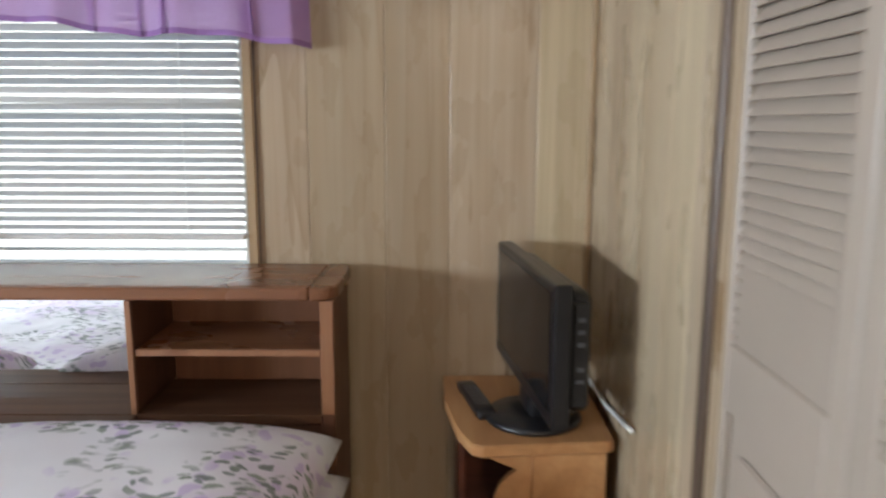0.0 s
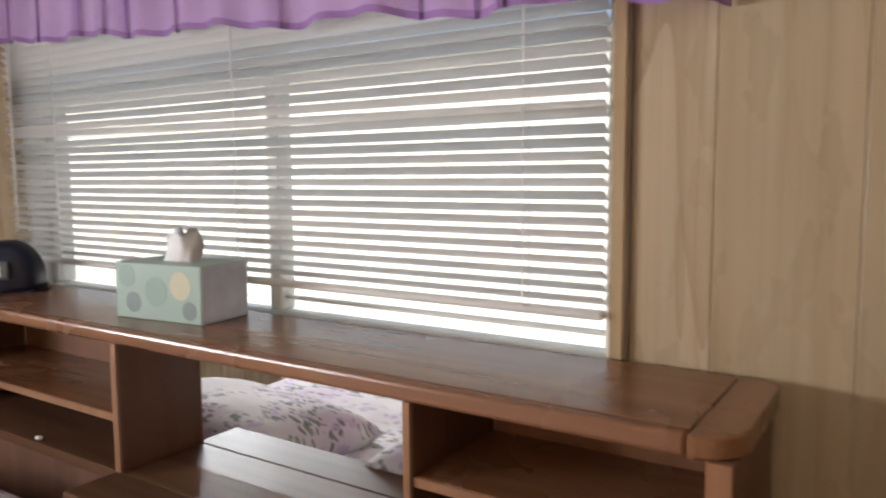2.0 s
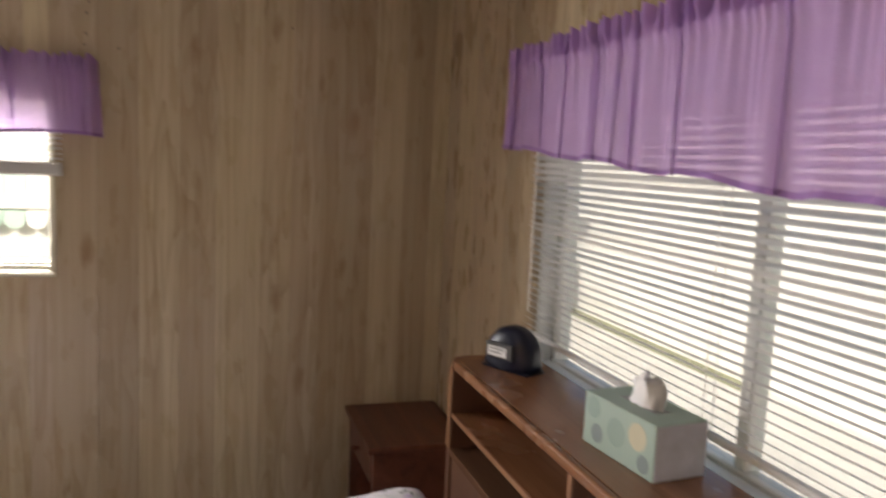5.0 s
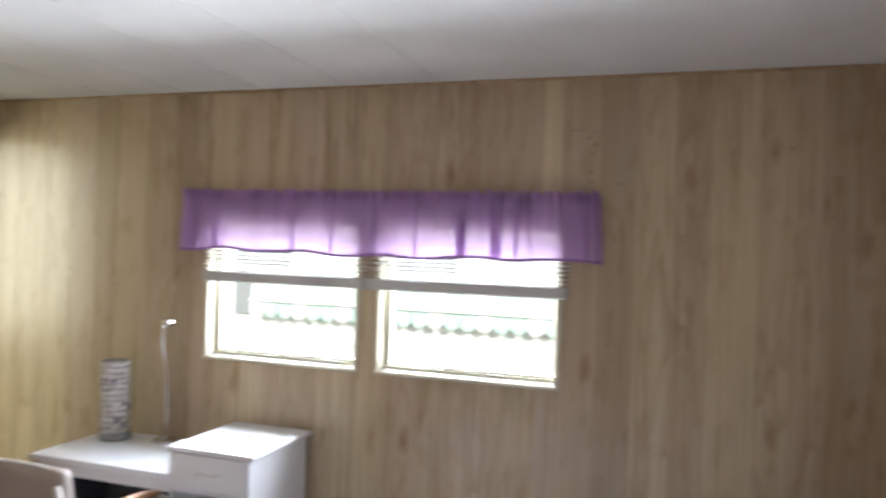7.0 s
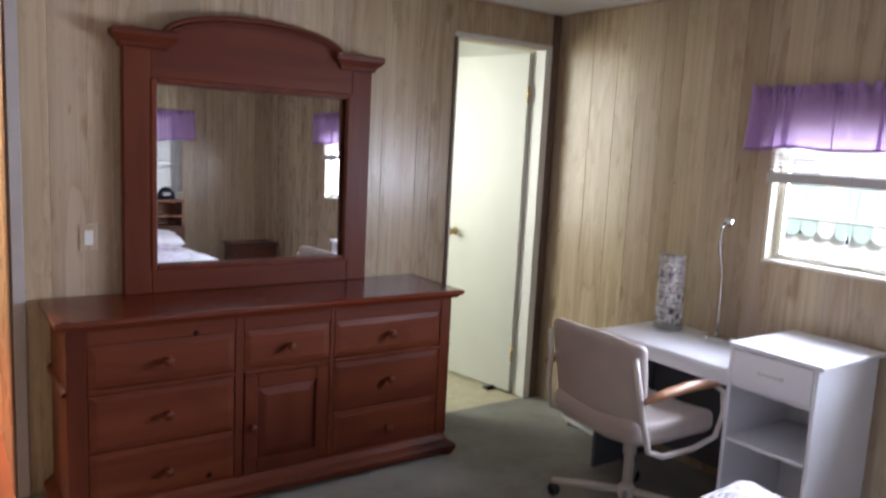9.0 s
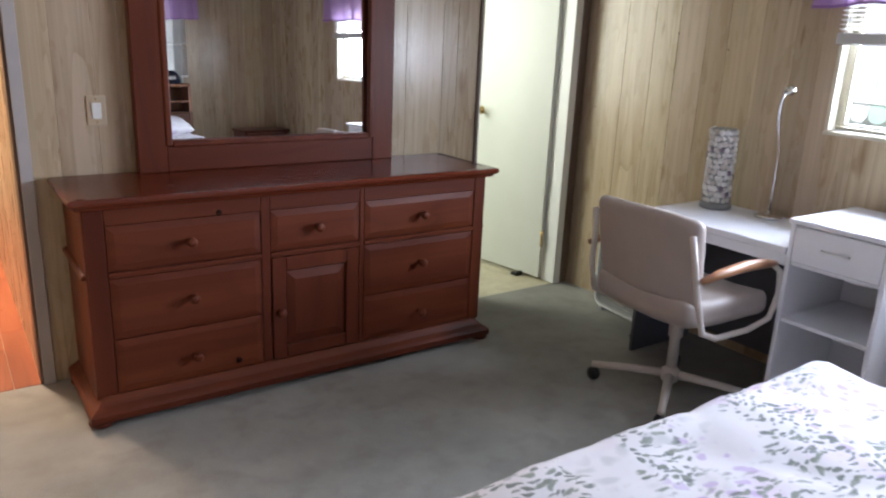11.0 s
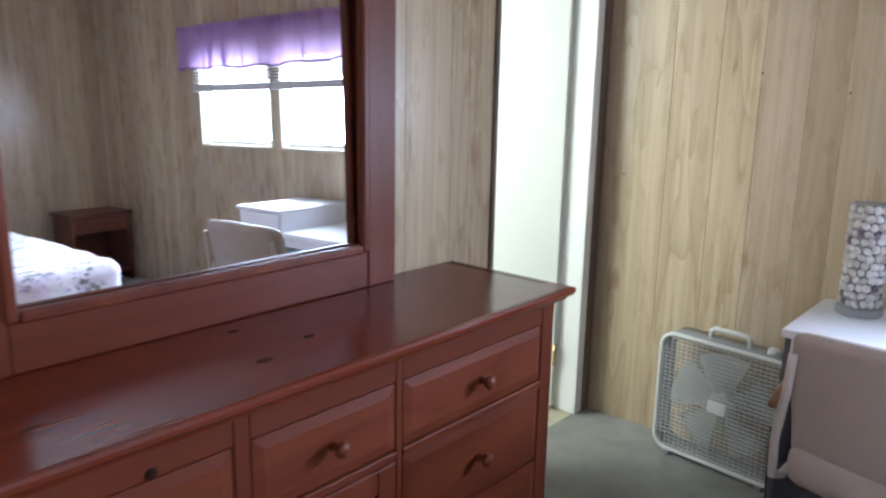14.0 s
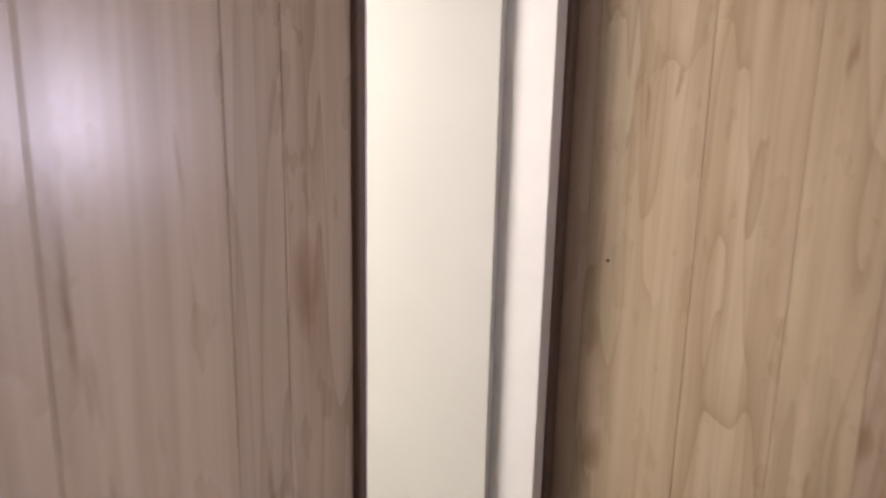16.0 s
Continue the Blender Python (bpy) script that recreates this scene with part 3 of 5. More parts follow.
# ---- windows and blinds ----
def window_west(name, y0, y1, z0, z1):
    w = tagged(new(name), "small cream aluminium slider window, daylight behind", "window", kind="structure")
    f, g, h = 0.020, 0.026, 0.009
    for a0, a1, b0, b1 in ((y0, y1, z0, z0 + f), (y0, y1, z1 - f, z1), (y0, y0 + g, z0 + f, z1 - f), (y1 - h, y1, z0 + f, z1 - f)):
        part("window_frame", box(-0.085, -0.040, a0 + 0.001, a1 - 0.001, b0 + 0.001, b1 - 0.001, 0.003), CREAM, w)
    for a0, a1 in ((y0 + 0.0005, y0 + 0.006), (y1 - 0.006, y1 - 0.0005)):
        part("reveal", box(-0.0395, -0.0035, a0, a1, z0 + 0.007, z1 - 0.001, 0.001), CREAM, w, "cream side lining")
    part("sill_track", box(-0.0395, -0.005, y0 + 0.001, y1 - 0.001, z0 + 0.001, z0 + 0.006, 0.001), RAIL, w, "greyish aluminium slider track")
    part("window_sill", box(-0.004, 0.012, y0 - 0.014, y1 + 0.014, z0 - 0.012, z0 + 0.003, 0.003), CREAM, w, "narrow cream sill lip")
    part("casing", box(-0.003, 0.008, y0 - 0.014, y0 + 0.003, z0 + 0.0045, z1, 0.002), CREAM, w)
    part("casing", box(-0.003, 0.008, y1 - 0.003, y1 + 0.014, z0 + 0.0045, z1, 0.002), CREAM, w)
    s, e = 0.012, 0.007
    part("sash", box(-0.062, -0.039, y0 + g, y0 + g + s, z0 + f + 0.001, z1 - f, 0.002), CREAM, w, "slim aluminium sash")
    part("sash", box(-0.062, -0.045, y1 - h - e, y1 - h, z0 + f + 0.001, z1 - f, 0.002), CREAM, w, "slim aluminium sash")
    part("sash", box(-0.062, -0.039, y0 + g + s, y1 - h - e, z0 + f + 0.001, z0 + f + s, 0.002), CREAM, w, "slim aluminium sash")
    part("latch", box(-0.039, -0.030, (y0 + y1) / 2 - 0.03, (y0 + y1) / 2 + 0.03, z0 + f - 0.003, z0 + f + 0.006, 0.002), CREAM, w, "small sash pull")
    p = part("pane", box(-0.056, -0.052, y0 + g, y1 - h, z0 + f, z1 - f), GLASS, w, "clear glass pane")
    p.visible_shadow = False
    return w


window_west("window_1", *WIN_W1)
window_west("window_2", *WIN_W2)


def slat_mesh(length, width, axis, tilt, sag=0.0012):
    """A slightly crowned slat about its middle, tilted about its length."""
    bm = bmesh.new()
    cols = []
    c, s = math.cos(radians(tilt)), math.sin(radians(tilt))
    for i in range(5):
        u = -0.5 + i / 4
        d, h = u * width, sag * (1 - 4 * u * u)
        d, h = d * c - h * s, d * s + h * c
        cols.append([bm.verts.new((a, d, h) if axis == "x" else (d, a, h)) for a in (-length / 2, 0, length / 2)])
    for p, q in zip(cols, cols[1:]):
        for k in range(2):
            bm.faces.new((p[k], p[k + 1], q[k + 1], q[k]))
    bmesh.ops.solidify(bm, geom=list(bm.faces), thickness=0.0006)
    return bm


def slats(parent, places, length, width, axis, tilt, lean=None):
    """Copies of one slat as parts of a blind; they share their mesh."""
    first = part("slat", slat_mesh(length, width, axis, tilt), BLIND)
    rng = random.Random(len(places))
    for i, at in enumerate(places):
        ob = first if i == 0 else first.copy()
        if i:
            scene.collection.objects.link(ob)
        ob.parent = parent
        ob.location = (Vector(at) - ORIGIN[parent["base"]]) * K
        ob.rotation_euler = (rng.uniform(-0.03, 0.03) if axis == "x" else 0, rng.uniform(-0.03, 0.03) if axis == "y" else 0, 0)
        if lean and i in lean:
            ob.rotation_euler = (0, radians(lean[i]), 0)


def window_north():
    x0, x1, z0, z1 = WIN_N
    w = tagged(new("window_3"), "wide white framed window behind venetian blinds", "window", kind="structure")
    f = 0.016
    m0, m1 = 1.643, 1.676
    for a0, a1, b0, b1 in ((x0, x1, z0, z0 + f), (x0, x1, z1 - f, z1), (x0, x0 + 0.046, z0 + f, z1 - f), (x1 - f, x1, z0 + f, z1 - f), (m0, m1, z0 + f, z1 - f)):
        part("window_frame", box(a0 + 0.001, a1 - 0.001, 0.042, 0.080, b0 + 0.001, b1 - 0.001, 0.003), WHITE, w)
    part("sash_rail", box(m1, x1 - f, 0.050, 0.066, 0.944, 0.950, 0.002), WHITE, w, "slim white sash rail")
    part("casing", box(x1 - 0.001, x1 + 0.020, -0.012, -0.0005, z0 + 0.022, z1 + 0.03, 0.003), TAN_TRIM, w, "tan wood casing")
    part("casing_edge", box(x1 + 0.0202, x1 + 0.0245, -0.008, -0.0005, z0 + 0.022, z1 + 0.03, 0.001), TRIM, w, "thin dark joint beside the casing")
    part("lining", box(x1 - 0.0095, x1 - 0.0015, 0.000, 0.041, z0, z1, 0.001), WHITE, w)
    part("lining", box(x0 + 0.001, x0 + 0.0095, 0.000, 0.041, z0, z1, 0.001), WHITE, w)
    part("edge_strip", box(x0 - 0.004, x0 + 0.002, -0.004, -0.0005, z0 + 0.022, z1, 0.001), WHITE, w, "thin white strip round the opening")
    part("window_sill", box(x0 + 0.01, x1 - 0.01, -0.004, 0.041, z0, z0 + 0.006, 0.002), WHITE, w, "white sill board")
    for a0, a1 in ((x0 + 0.046, m0), (m1, x1 - f)):
        p = part("pane", box(a0, a1, 0.056, 0.060, z0 + f, z1 - f), GLASS, w, "clear glass pane")
        p.visible_shadow = False


window_north()


def blind_north():
    x0, x1 = 0.838, 2.333
    b = thing("venetian_blind", (1.6, -0.016, 0.982), "white venetian blind with tilted slats, lowered", "blind", "venetian blinds")
    n, pitch = 39, 0.01755
    places = [((x0 + x1) / 2, -0.016, 1.006 + i * pitch) for i in range(n)]
    slats(b, places, x1 - x0, 0.0225, "x", -33, {14: -0.30, 15: 0.38})
    part("bottom_rail", box(x0, x1, -0.026, -0.006, 0.981, 0.992, 0.003), BLIND, b)
    part("head_rail", box(x0, x1, -0.028, -0.004, 1.690, 1.713, 0.002), BLIND, b)
    for x in (1.055, 1.636, 2.216):
        for d in (-0.0265, -0.0055):
            part("ladder_cord", tube([(x, d, 0.985), (x, d, 1.70)], 0.0010, 5), PAPER, b)
    part("tilt_wand", tube([(0.885, -0.032, 1.05), (0.885, -0.030, 1.69)], 0.003, 6), BLIND, b)
    return b


blind_north()


def blind_west(y0, y1, cord):
    b = thing("venetian_blind", (0.012, (y0 + y1) / 2, 1.335), "white venetian blind drawn half up", "blind", "venetian blinds")
    b["base"] = "venetian_blind_w%d" % round(-y0 * 100)
    ORIGIN[b["base"]] = Vector((0.012, (y0 + y1) / 2, 1.335))
    places = [(0.022, (y0 + y1) / 2, 1.392 + i * 0.0165) for i in range(14)]
    slats(b, places, y1 - y0, 0.0225, "y", 12)
    part("bottom_rail", box(0.010, 0.036, y0, y1, 1.336, 1.380, 0.005), RAIL, b, "greyish bottom rail with slats stacked on it")
    part("head_rail", box(0.010, 0.036, y0, y1, 1.620, 1.645, 0.002), BLIND, b)
    if cord:
        part("cord", tube([(0.04, cord, 1.63), (0.042, cord, 1.36), (0.04, cord + 0.01, 1.16)], 0.0009, 5), GREY, b)
        part("tassel", lathe([(0.002, 0.034), (0.007, 0.014), (0.008, 0)], (0.04, cord + 0.01, 1.128), "z", 10), BLACK, b, "dark cord tassel", True)
    return b


blind_west(-2.872, -2.112, -2.52)
blind_west(-2.107, -1.320, 0)


# ---- valances ----
HEM = plain("lilac_hem", (0.30, 0.16, 0.40), 0.85, vary=0.1)


def valance(name, axis, a0, a1, off, wall_at, top, hem, label, seed, widths, gaps):
    """A gathered valance on a rod: a wavy sheet with a ruffled head and returns to the wall."""
    v = thing(name, ((a0 + a1) / 2, off, hem(0.5)) if axis == "x" else (off, (a0 + a1) / 2, hem(0.5)), label, "valance", "lilac valances")
    rng = random.Random(seed)
    waves = [(rng.uniform(14, 60), rng.uniform(0, 6.3), rng.uniform(0.4, 1.0)) for _ in range(6)]
    sgn = 1 if off > wall_at else -1
    # run of the cloth along the rod: flat stretches between tucked pleats of three layers
    run, a, c = [], a0, a0 + 0.07
    while c < a1 - 0.05:
        w = rng.choice(widths)
        lean = rng.uniform(-0.35, 0.35)
        steps = max(2, round((c + w - a) / 0.0022))
        run += [(a + (c + w - a) * k / steps, -0.008 * math.exp(-((c + w - a) * k / steps) / 0.03) if len(run) else 0.0, 0.0) for k in range(steps)]
        run += [(c + w - 2 * w * k / 6, -0.005 * k / 6, lean) for k in range(6)]
        run += [(c - w + 2 * w * k / 6, -0.005 - 0.004 * k / 6, lean) for k in range(6)]
        a, c = c + w, c + w + rng.choice(gaps)
    steps = round((a1 - a) / 0.0022)
    run += [(a + (a1 - a) * k / steps, -0.008 * math.exp(-(a1 - a) * k / steps / 0.03), 0.0) for k in range(steps + 1)]
    rows = 12
    bm, pocket = bmesh.new(), bmesh.new()
    grid, lining, hem_points = [], [], []
    for a, tuck, lean in run:
        u = (a - a0) / (a1 - a0)
        swell = sum(w * math.sin(f * (a - a0) + p) for f, p, w in waves) / 4.0
        fine = math.sin(205 * a + 3.0 * math.sin(29 * a)) + 0.7 * math.sin(133 * a + 4.0 * math.sin(17 * a + seed))
        col, inner = [], []
        bot = hem(u) + 0.005 * math.sin(18 * a + seed) + 0.004 * swell
        edge = min(u, 1 - u) * (a1 - a0)
        back = max(0.0, 1 - edge / 0.028)
        for j in range(rows + 1):
            z = top + (bot - top) * j / rows + (0.005 * fine if j == 0 else 0.0)
            t = j / rows
            d = swell * (0.006 + 0.012 * t) * min(1.0, t * 3.5) + fine * (0.0120 if t < 0.13 else 0.0035 * (1 - t) ** 2) + tuck
            if 0.10 < t < 0.20:
                d += 0.006
            d = off + sgn * (d * (1 - back)) + (wall_at + sgn * 0.004 - off) * back ** 2
            flare = 0.03 * lean * t + (0.5 - u) * -0.03 * t * (1 if edge < 0.2 else 0.4)
            col.append(bm.verts.new((a + flare, d, z) if axis == "x" else (d, a + flare, z)))
            if j < 3:
                e = d - sgn * 0.005 * (1 - back)
                inner.append(pocket.verts.new((a, e, z - 0.002) if axis == "x" else (e, a, z - 0.002)))
        grid.append(col)
        lining.append(inner)
        low = col[-1].co
        out = Vector((0, sgn * 0.0012, 0)) if axis == "x" else Vector((sgn * 0.0012, 0, 0))
        hem_points.append((low + out, low + out + Vector((0, 0, 0.011))))
    for p, q in zip(grid, grid[1:]):
        for j in range(rows):
            bm.faces.new((p[j], p[j + 1], q[j + 1], q[j]))
    for p, q in zip(lining, lining[1:]):
        for j in range(2):
            pocket.faces.new((p[j], p[j + 1], q[j + 1], q[j]))
    part("rod_pocket", pocket, LILAC, v, "doubled cloth round the rod", True)
    cloth = part("cloth", bm, LILAC, v, "", True)
    hem_line = bmesh.new()
    for p, q in zip(hem_points, hem_points[1:]):
        one = [hem_line.verts.new(v) for v in (p[0], p[1], q[1], q[0])]
        hem_line.faces.new(one)
    part("hem", hem_line, HEM, v, "darker doubled hem", True)
    ends = (a0 + 0.03, a1 - 0.03)
    rod = [(e, off - sgn * 0.030, top - 0.028) if axis == "x" else (off - sgn * 0.030, e, top - 0.028) for e in ends]
    part("curtain_rod", tube(rod, 0.006, 8), WHITE, v)
    return v


valance("valance", "x", 0.72, 2.465, -0.062, 0.0, 1.752, lambda u: 1.490 - 0.116 * u, "lilac gathered cotton valance over the wide window", 4, (0.003, 0.004, 0.006, 0.010), (0.05, 0.09, 0.14, 0.20, 0.26))
valance("valance_small", "y", -2.980, -1.214, 0.062, 0.0, 1.722, lambda u: 1.468 + 0.004 * math.sin(9 * u), "lilac gathered cotton valance over paired windows", 7, (0.004, 0.007, 0.012, 0.020), (0.035, 0.05, 0.09, 0.12, 0.17))


# ---- closet doors ----
def louvre_leaf(y1, near):
    y0 = y1 - 0.278
    d = thing("louvre_door", (W + 0.018, (y0 + y1) / 2, 0.01), "beige louvred bifold closet door, closed", "closet door", "closet bifold doors")
    d["base"] = "louvre_%d" % round(-y1 * 1000)
    ORIGIN[d["base"]] = Vector((W + 0.018, (y0 + y1) / 2, 0.01))
    xa, xb = W + 0.004, W + 0.032
    st = 0.034
    part("stile", box(xa, xb, y0 + 0.001, y0 + st, 0.01, 1.96, 0.003), LOUVRE, d)
    part("stile", box(xa, xb, y1 - st, y1 - 0.001, 0.01, 1.96, 0.003), LOUVRE, d)
    for z0, z1 in ((0.01, 0.13), (0.905, 0.985), (1.88, 1.96)):
        part("rail", box(xa, xb, y0 + st, y1 - st, z0, z1, 0.003), LOUVRE, d)
    part("panel", box(xa + 0.010, xb - 0.006, y0 + st, y1 - st, 0.13, 0.905), LOUVRE, d)
    part("raised_panel", box(xa + 0.004, xa + 0.012, y0 + st + 0.03, y1 - st - 0.03, 0.17, 0.865, 0.004), LOUVRE, d)
    zs = [0.988 + i * 0.0158 for i in range(55)]
    ya, yb = y0 + st, y1 - st

    def blade(bm, z):
        prof = [(xa + 0.001, z - 0.0075), (xa + 0.003, z - 0.0085), (xb - 0.004, z + 0.024), (xb - 0.006, z + 0.026)]
        one = [bm.verts.new((x, ya, h)) for x, h in prof]
        two = [bm.verts.new((x, yb, h)) for x, h in prof]
        for i in range(4):
            bm.faces.new((one[i], one[(i + 1) % 4], two[(i + 1) % 4], two[i]))
        return bm

    if near:
        for z in zs:
            part("slat", blade(bmesh.new(), z), LOUVRE, d)
    else:
        bm = bmesh.new()
        for z in zs:
            blade(bm, z)
        part("slats", bm, LOUVRE, d)
        part("knob", lathe([(0.008, 0), (0.008, 0.01), (0.016, 0.018), (0.012, 0.028), (0.002, 0.03)], (xa, y0 + 0.02, 0.95), "-x", 14), LOUVRE, d, "", True)


for i in range(6):
    louvre_leaf(-0.724 - i * 0.2795, i == 0)
strip("trim_closet_head", W - 0.008, W + 0.03, -2.45, -0.722, 1.965, 2.0, TRIM, "dark brown closet head casing")
for y0, y1 in ((-2.80, -2.66), (-0.05, -0.002)):
    tagged(part("wall_closet", box(W + 0.095, 3.599, y0 if y0 > -1 else -2.745, y1, 0, H), WHITE), "plain closet end wall", "wall", kind="structure")
tagged(part("closet_back", box(3.6, 3.64, -2.8, 0.0, 0, H), WHITE), "plain closet back wall", "wall", kind="structure")


# ---- nail heads and ceiling joints ----
for y, z in ((-0.59, 1.879), (-1.241, 1.946), (-4.095, 0.985), (-1.238, 1.90), (-3.35, 1.30), (-1.262, 1.925), (-1.290, 1.955), (-1.318, 1.952), (-1.246, 1.865), (-1.248, 1.80), (-1.252, 1.765), (-1.150, 1.76), (-3.62, 1.36)):
    nail = thing("nail", (0.001, y, z), "small dark nail head in the wall panel", "nail", "nail heads")
    nail["base"] = "nail_%d_%d" % (round(-y * 1000), round(z * 1000))
    ORIGIN[nail["base"]] = Vector((0.001, y, z))
    part("head", lathe([(0.0036, -0.001), (0.0034, 0.0012), (0.0010, 0.0018)], (0.0006, y, z), "x", 10), BLACK, nail)


# ---- headboard ----
def rounded_box(x0, x1, y0, y1, z0, z1, r, cuts=16, wob=0.0, freq=5.0, seed=0.0):
    """A soft box: a finely divided cube pressed onto rounded edges, with uneven padding."""
    bm = bmesh.new()
    bmesh.ops.create_cube(bm, size=1.0)
    bmesh.ops.subdivide_edges(bm, edges=list(bm.edges), cuts=cuts, use_grid_fill=True)
    c = Vector(((x0 + x1) / 2, (y0 + y1) / 2, (z0 + z1) / 2))
    hs = Vector(((x1 - x0) / 2, (y1 - y0) / 2, (z1 - z0) / 2))
    inner = Vector([max(h - r, 0.001) for h in hs])
    for v in bm.verts:
        p = Vector([2 * v.co[i] * hs[i] for i in range(3)])
        q = Vector([max(-inner[i], min(inner[i], p[i])) for i in range(3)])
        d = p - q
        n = d.normalized() if d.length > 1e-6 else Vector((0, 0, 1))
        p = q + n * min(r, r if d.length > 1e-6 else 0)
        if wob:
            p += n * wob * (noise.noise((p + c) * freq + Vector((seed, 0, 0))) + 0.5 * noise.noise((p + c) * freq * 2.7))
        v.co = p + c
    return bm


# oak darker and duller than that of the top board
LEDGE = wood("dull_dark_oak", (0.075, 0.036, 0.021), (0.110, 0.054, 0.030), (0.140, 0.072, 0.040), 0.40, 0, 1.6, 0.0, 2.0, spec=0.09, figure=0.10)


def headboard():
    h = thing("bookcase_headboard", (1.70, -0.16, 0), "honey oak bookcase headboard with shelves and a mirror", "headboard")
    xl, xr = 0.888, 2.548
    zt = 0.93
    part("top", box(xl + 0.040, 2.5045, -0.2365, -0.020, 0.906, zt, 0.0012), OAK, h, "glossy oak top board")
    part("top_edge", box(xl + 0.040, 2.5045, -0.254, -0.2373, 0.9055, zt, 0.006, 3), OAK, h, "rounded oak front edge")
    xe, r = xr + 0.006, 0.045
    cap = [(2.5048, -0.254)] + arc(xe - r, -0.254 + r, r, -90, 0, 8) + arc(xe - 0.02, -0.040, 0.02, 0, 90, 5) + [(2.5048, -0.020)]
    part("end_cap", prism(cap, 0.9055, zt, "z", 0.003), OAK_END, h, "rounded oak end piece")
    cap = [(xl + 0.039, -0.254), (xl + 0.039, -0.020)] + arc(xl + 0.014, -0.040, 0.02, 90, 180, 5) + arc(xl - 0.006 + r, -0.254 + r, r, 180, 270, 8)
    part("end_cap", prism(cap, 0.9055, zt, "z", 0.003), OAK_END, h, "rounded oak end piece")
    # uprights carry the painted shade, thin front strips the painted light
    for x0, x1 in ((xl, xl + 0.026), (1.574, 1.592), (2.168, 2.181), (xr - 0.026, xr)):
        part("upright", box(x0, x1, -0.247, -0.045, 0.0 if x0 < 1 or x0 > 2.4 else 0.6875, 0.905, 0.002), OAK_SHADED, h)
        part("edge_band", box(x0 + 0.001, x1 - 0.001, -0.2500, -0.2473, 0.6875, 0.9045, 0.0008), OAK_LIT_EDGE, h, "oak front edge, coloured paler as if lit")
    part("back_panel", box(xl + 0.026, 1.574, -0.045, -0.034, 0.50, 0.904), OAK_BACK, h)
    part("back_panel", box(2.181, xr - 0.026, -0.045, -0.034, 0.50, 0.904), OAK_BACK, h)
    part("mirror", box(1.5925, 2.1675, -0.166, -0.160, 0.6875, 0.9045), SILVER, h, "mirror behind the middle shelf")
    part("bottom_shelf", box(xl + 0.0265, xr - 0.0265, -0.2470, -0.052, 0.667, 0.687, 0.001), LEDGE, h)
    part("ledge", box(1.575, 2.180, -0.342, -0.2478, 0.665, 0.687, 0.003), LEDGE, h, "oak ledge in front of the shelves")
    part("shelf", box(xl + 0.0265, 1.5735, -0.243, -0.046, 0.770, 0.784, 0.002), OAK, h)
    part("shelf", box(2.1815, xr - 0.0265, -0.243, -0.046, 0.799, 0.812, 0.002), OAK, h)
    # strips coloured as the lit fronts of the shelves
    part("edge_band", box(xl + 0.027, 1.5730, -0.2458, -0.2433, 0.7705, 0.7835, 0.0008), OAK_LIT_EDGE, h, "oak front edge, coloured paler as if lit")
    part("edge_band", box(2.1820, xr - 0.027, -0.2458, -0.2433, 0.7995, 0.8115, 0.0008), OAK_LIT_EDGE, h, "oak front edge, coloured paler as if lit")
    part("lower_panel", box(xl + 0.026, xr - 0.026, -0.240, -0.223, 0.05, 0.6645), OAK_SHADED, h)
    part("base_rail", box(xl + 0.026, xr - 0.026, -0.2460, -0.2405, 0.0, 0.10, 0.002), OAK, h)
    return h


headboard()


# ---- bed ----
def pillow(cx, cy, cz, lx, ly, lz, rx, rz, name_label, seed):
    p = thing("pillow", (cx, cy, cz), name_label, "pillow", "floral pillows")
    p["base"] = "pillow_%d" % seed
    ORIGIN[p["base"]] = Vector((0, 0, 0))
    p.rotation_euler = (radians(rx), 0, radians(rz))
    bm = bmesh.new()
    n = 30
    for side in (1, -1):
        grid = []
        for i in range(n + 1):
            row = []
            for j in range(n + 1):
                u, v = -1 + 2 * i / n, -1 + 2 * j / n
                t = max(0.0, (1 - abs(u) ** 3.2)) ** 0.44 * max(0.0, (1 - abs(v) ** 3.0)) ** 0.46
                pin = 1 - 0.06 * (1 - abs(v)) * abs(u) ** 4
                pinv = 1 - 0.07 * (1 - abs(u)) * abs(v) ** 4
                wob = noise.noise(Vector((u * 2.2 + seed, v * 2.2, side))) * 0.10 * t + noise.noise(Vector((u * 7 + seed, v * 7, side))) * 0.03 * t
                row.append(bm.verts.new((u * pin * lx / 2, v * pinv * ly / 2, side * (t + wob) * lz / 2)))
            grid.append(row)
        for a, b in zip(grid, grid[1:]):
            for j in range(n):
                bm.faces.new((a[j], a[j + 1], b[j + 1], b[j]))
    bmesh.ops.remove_doubles(bm, verts=list(bm.verts), dist=0.0015)
    part("pillowcase", bm, FLORAL, p, "", True)
    return p


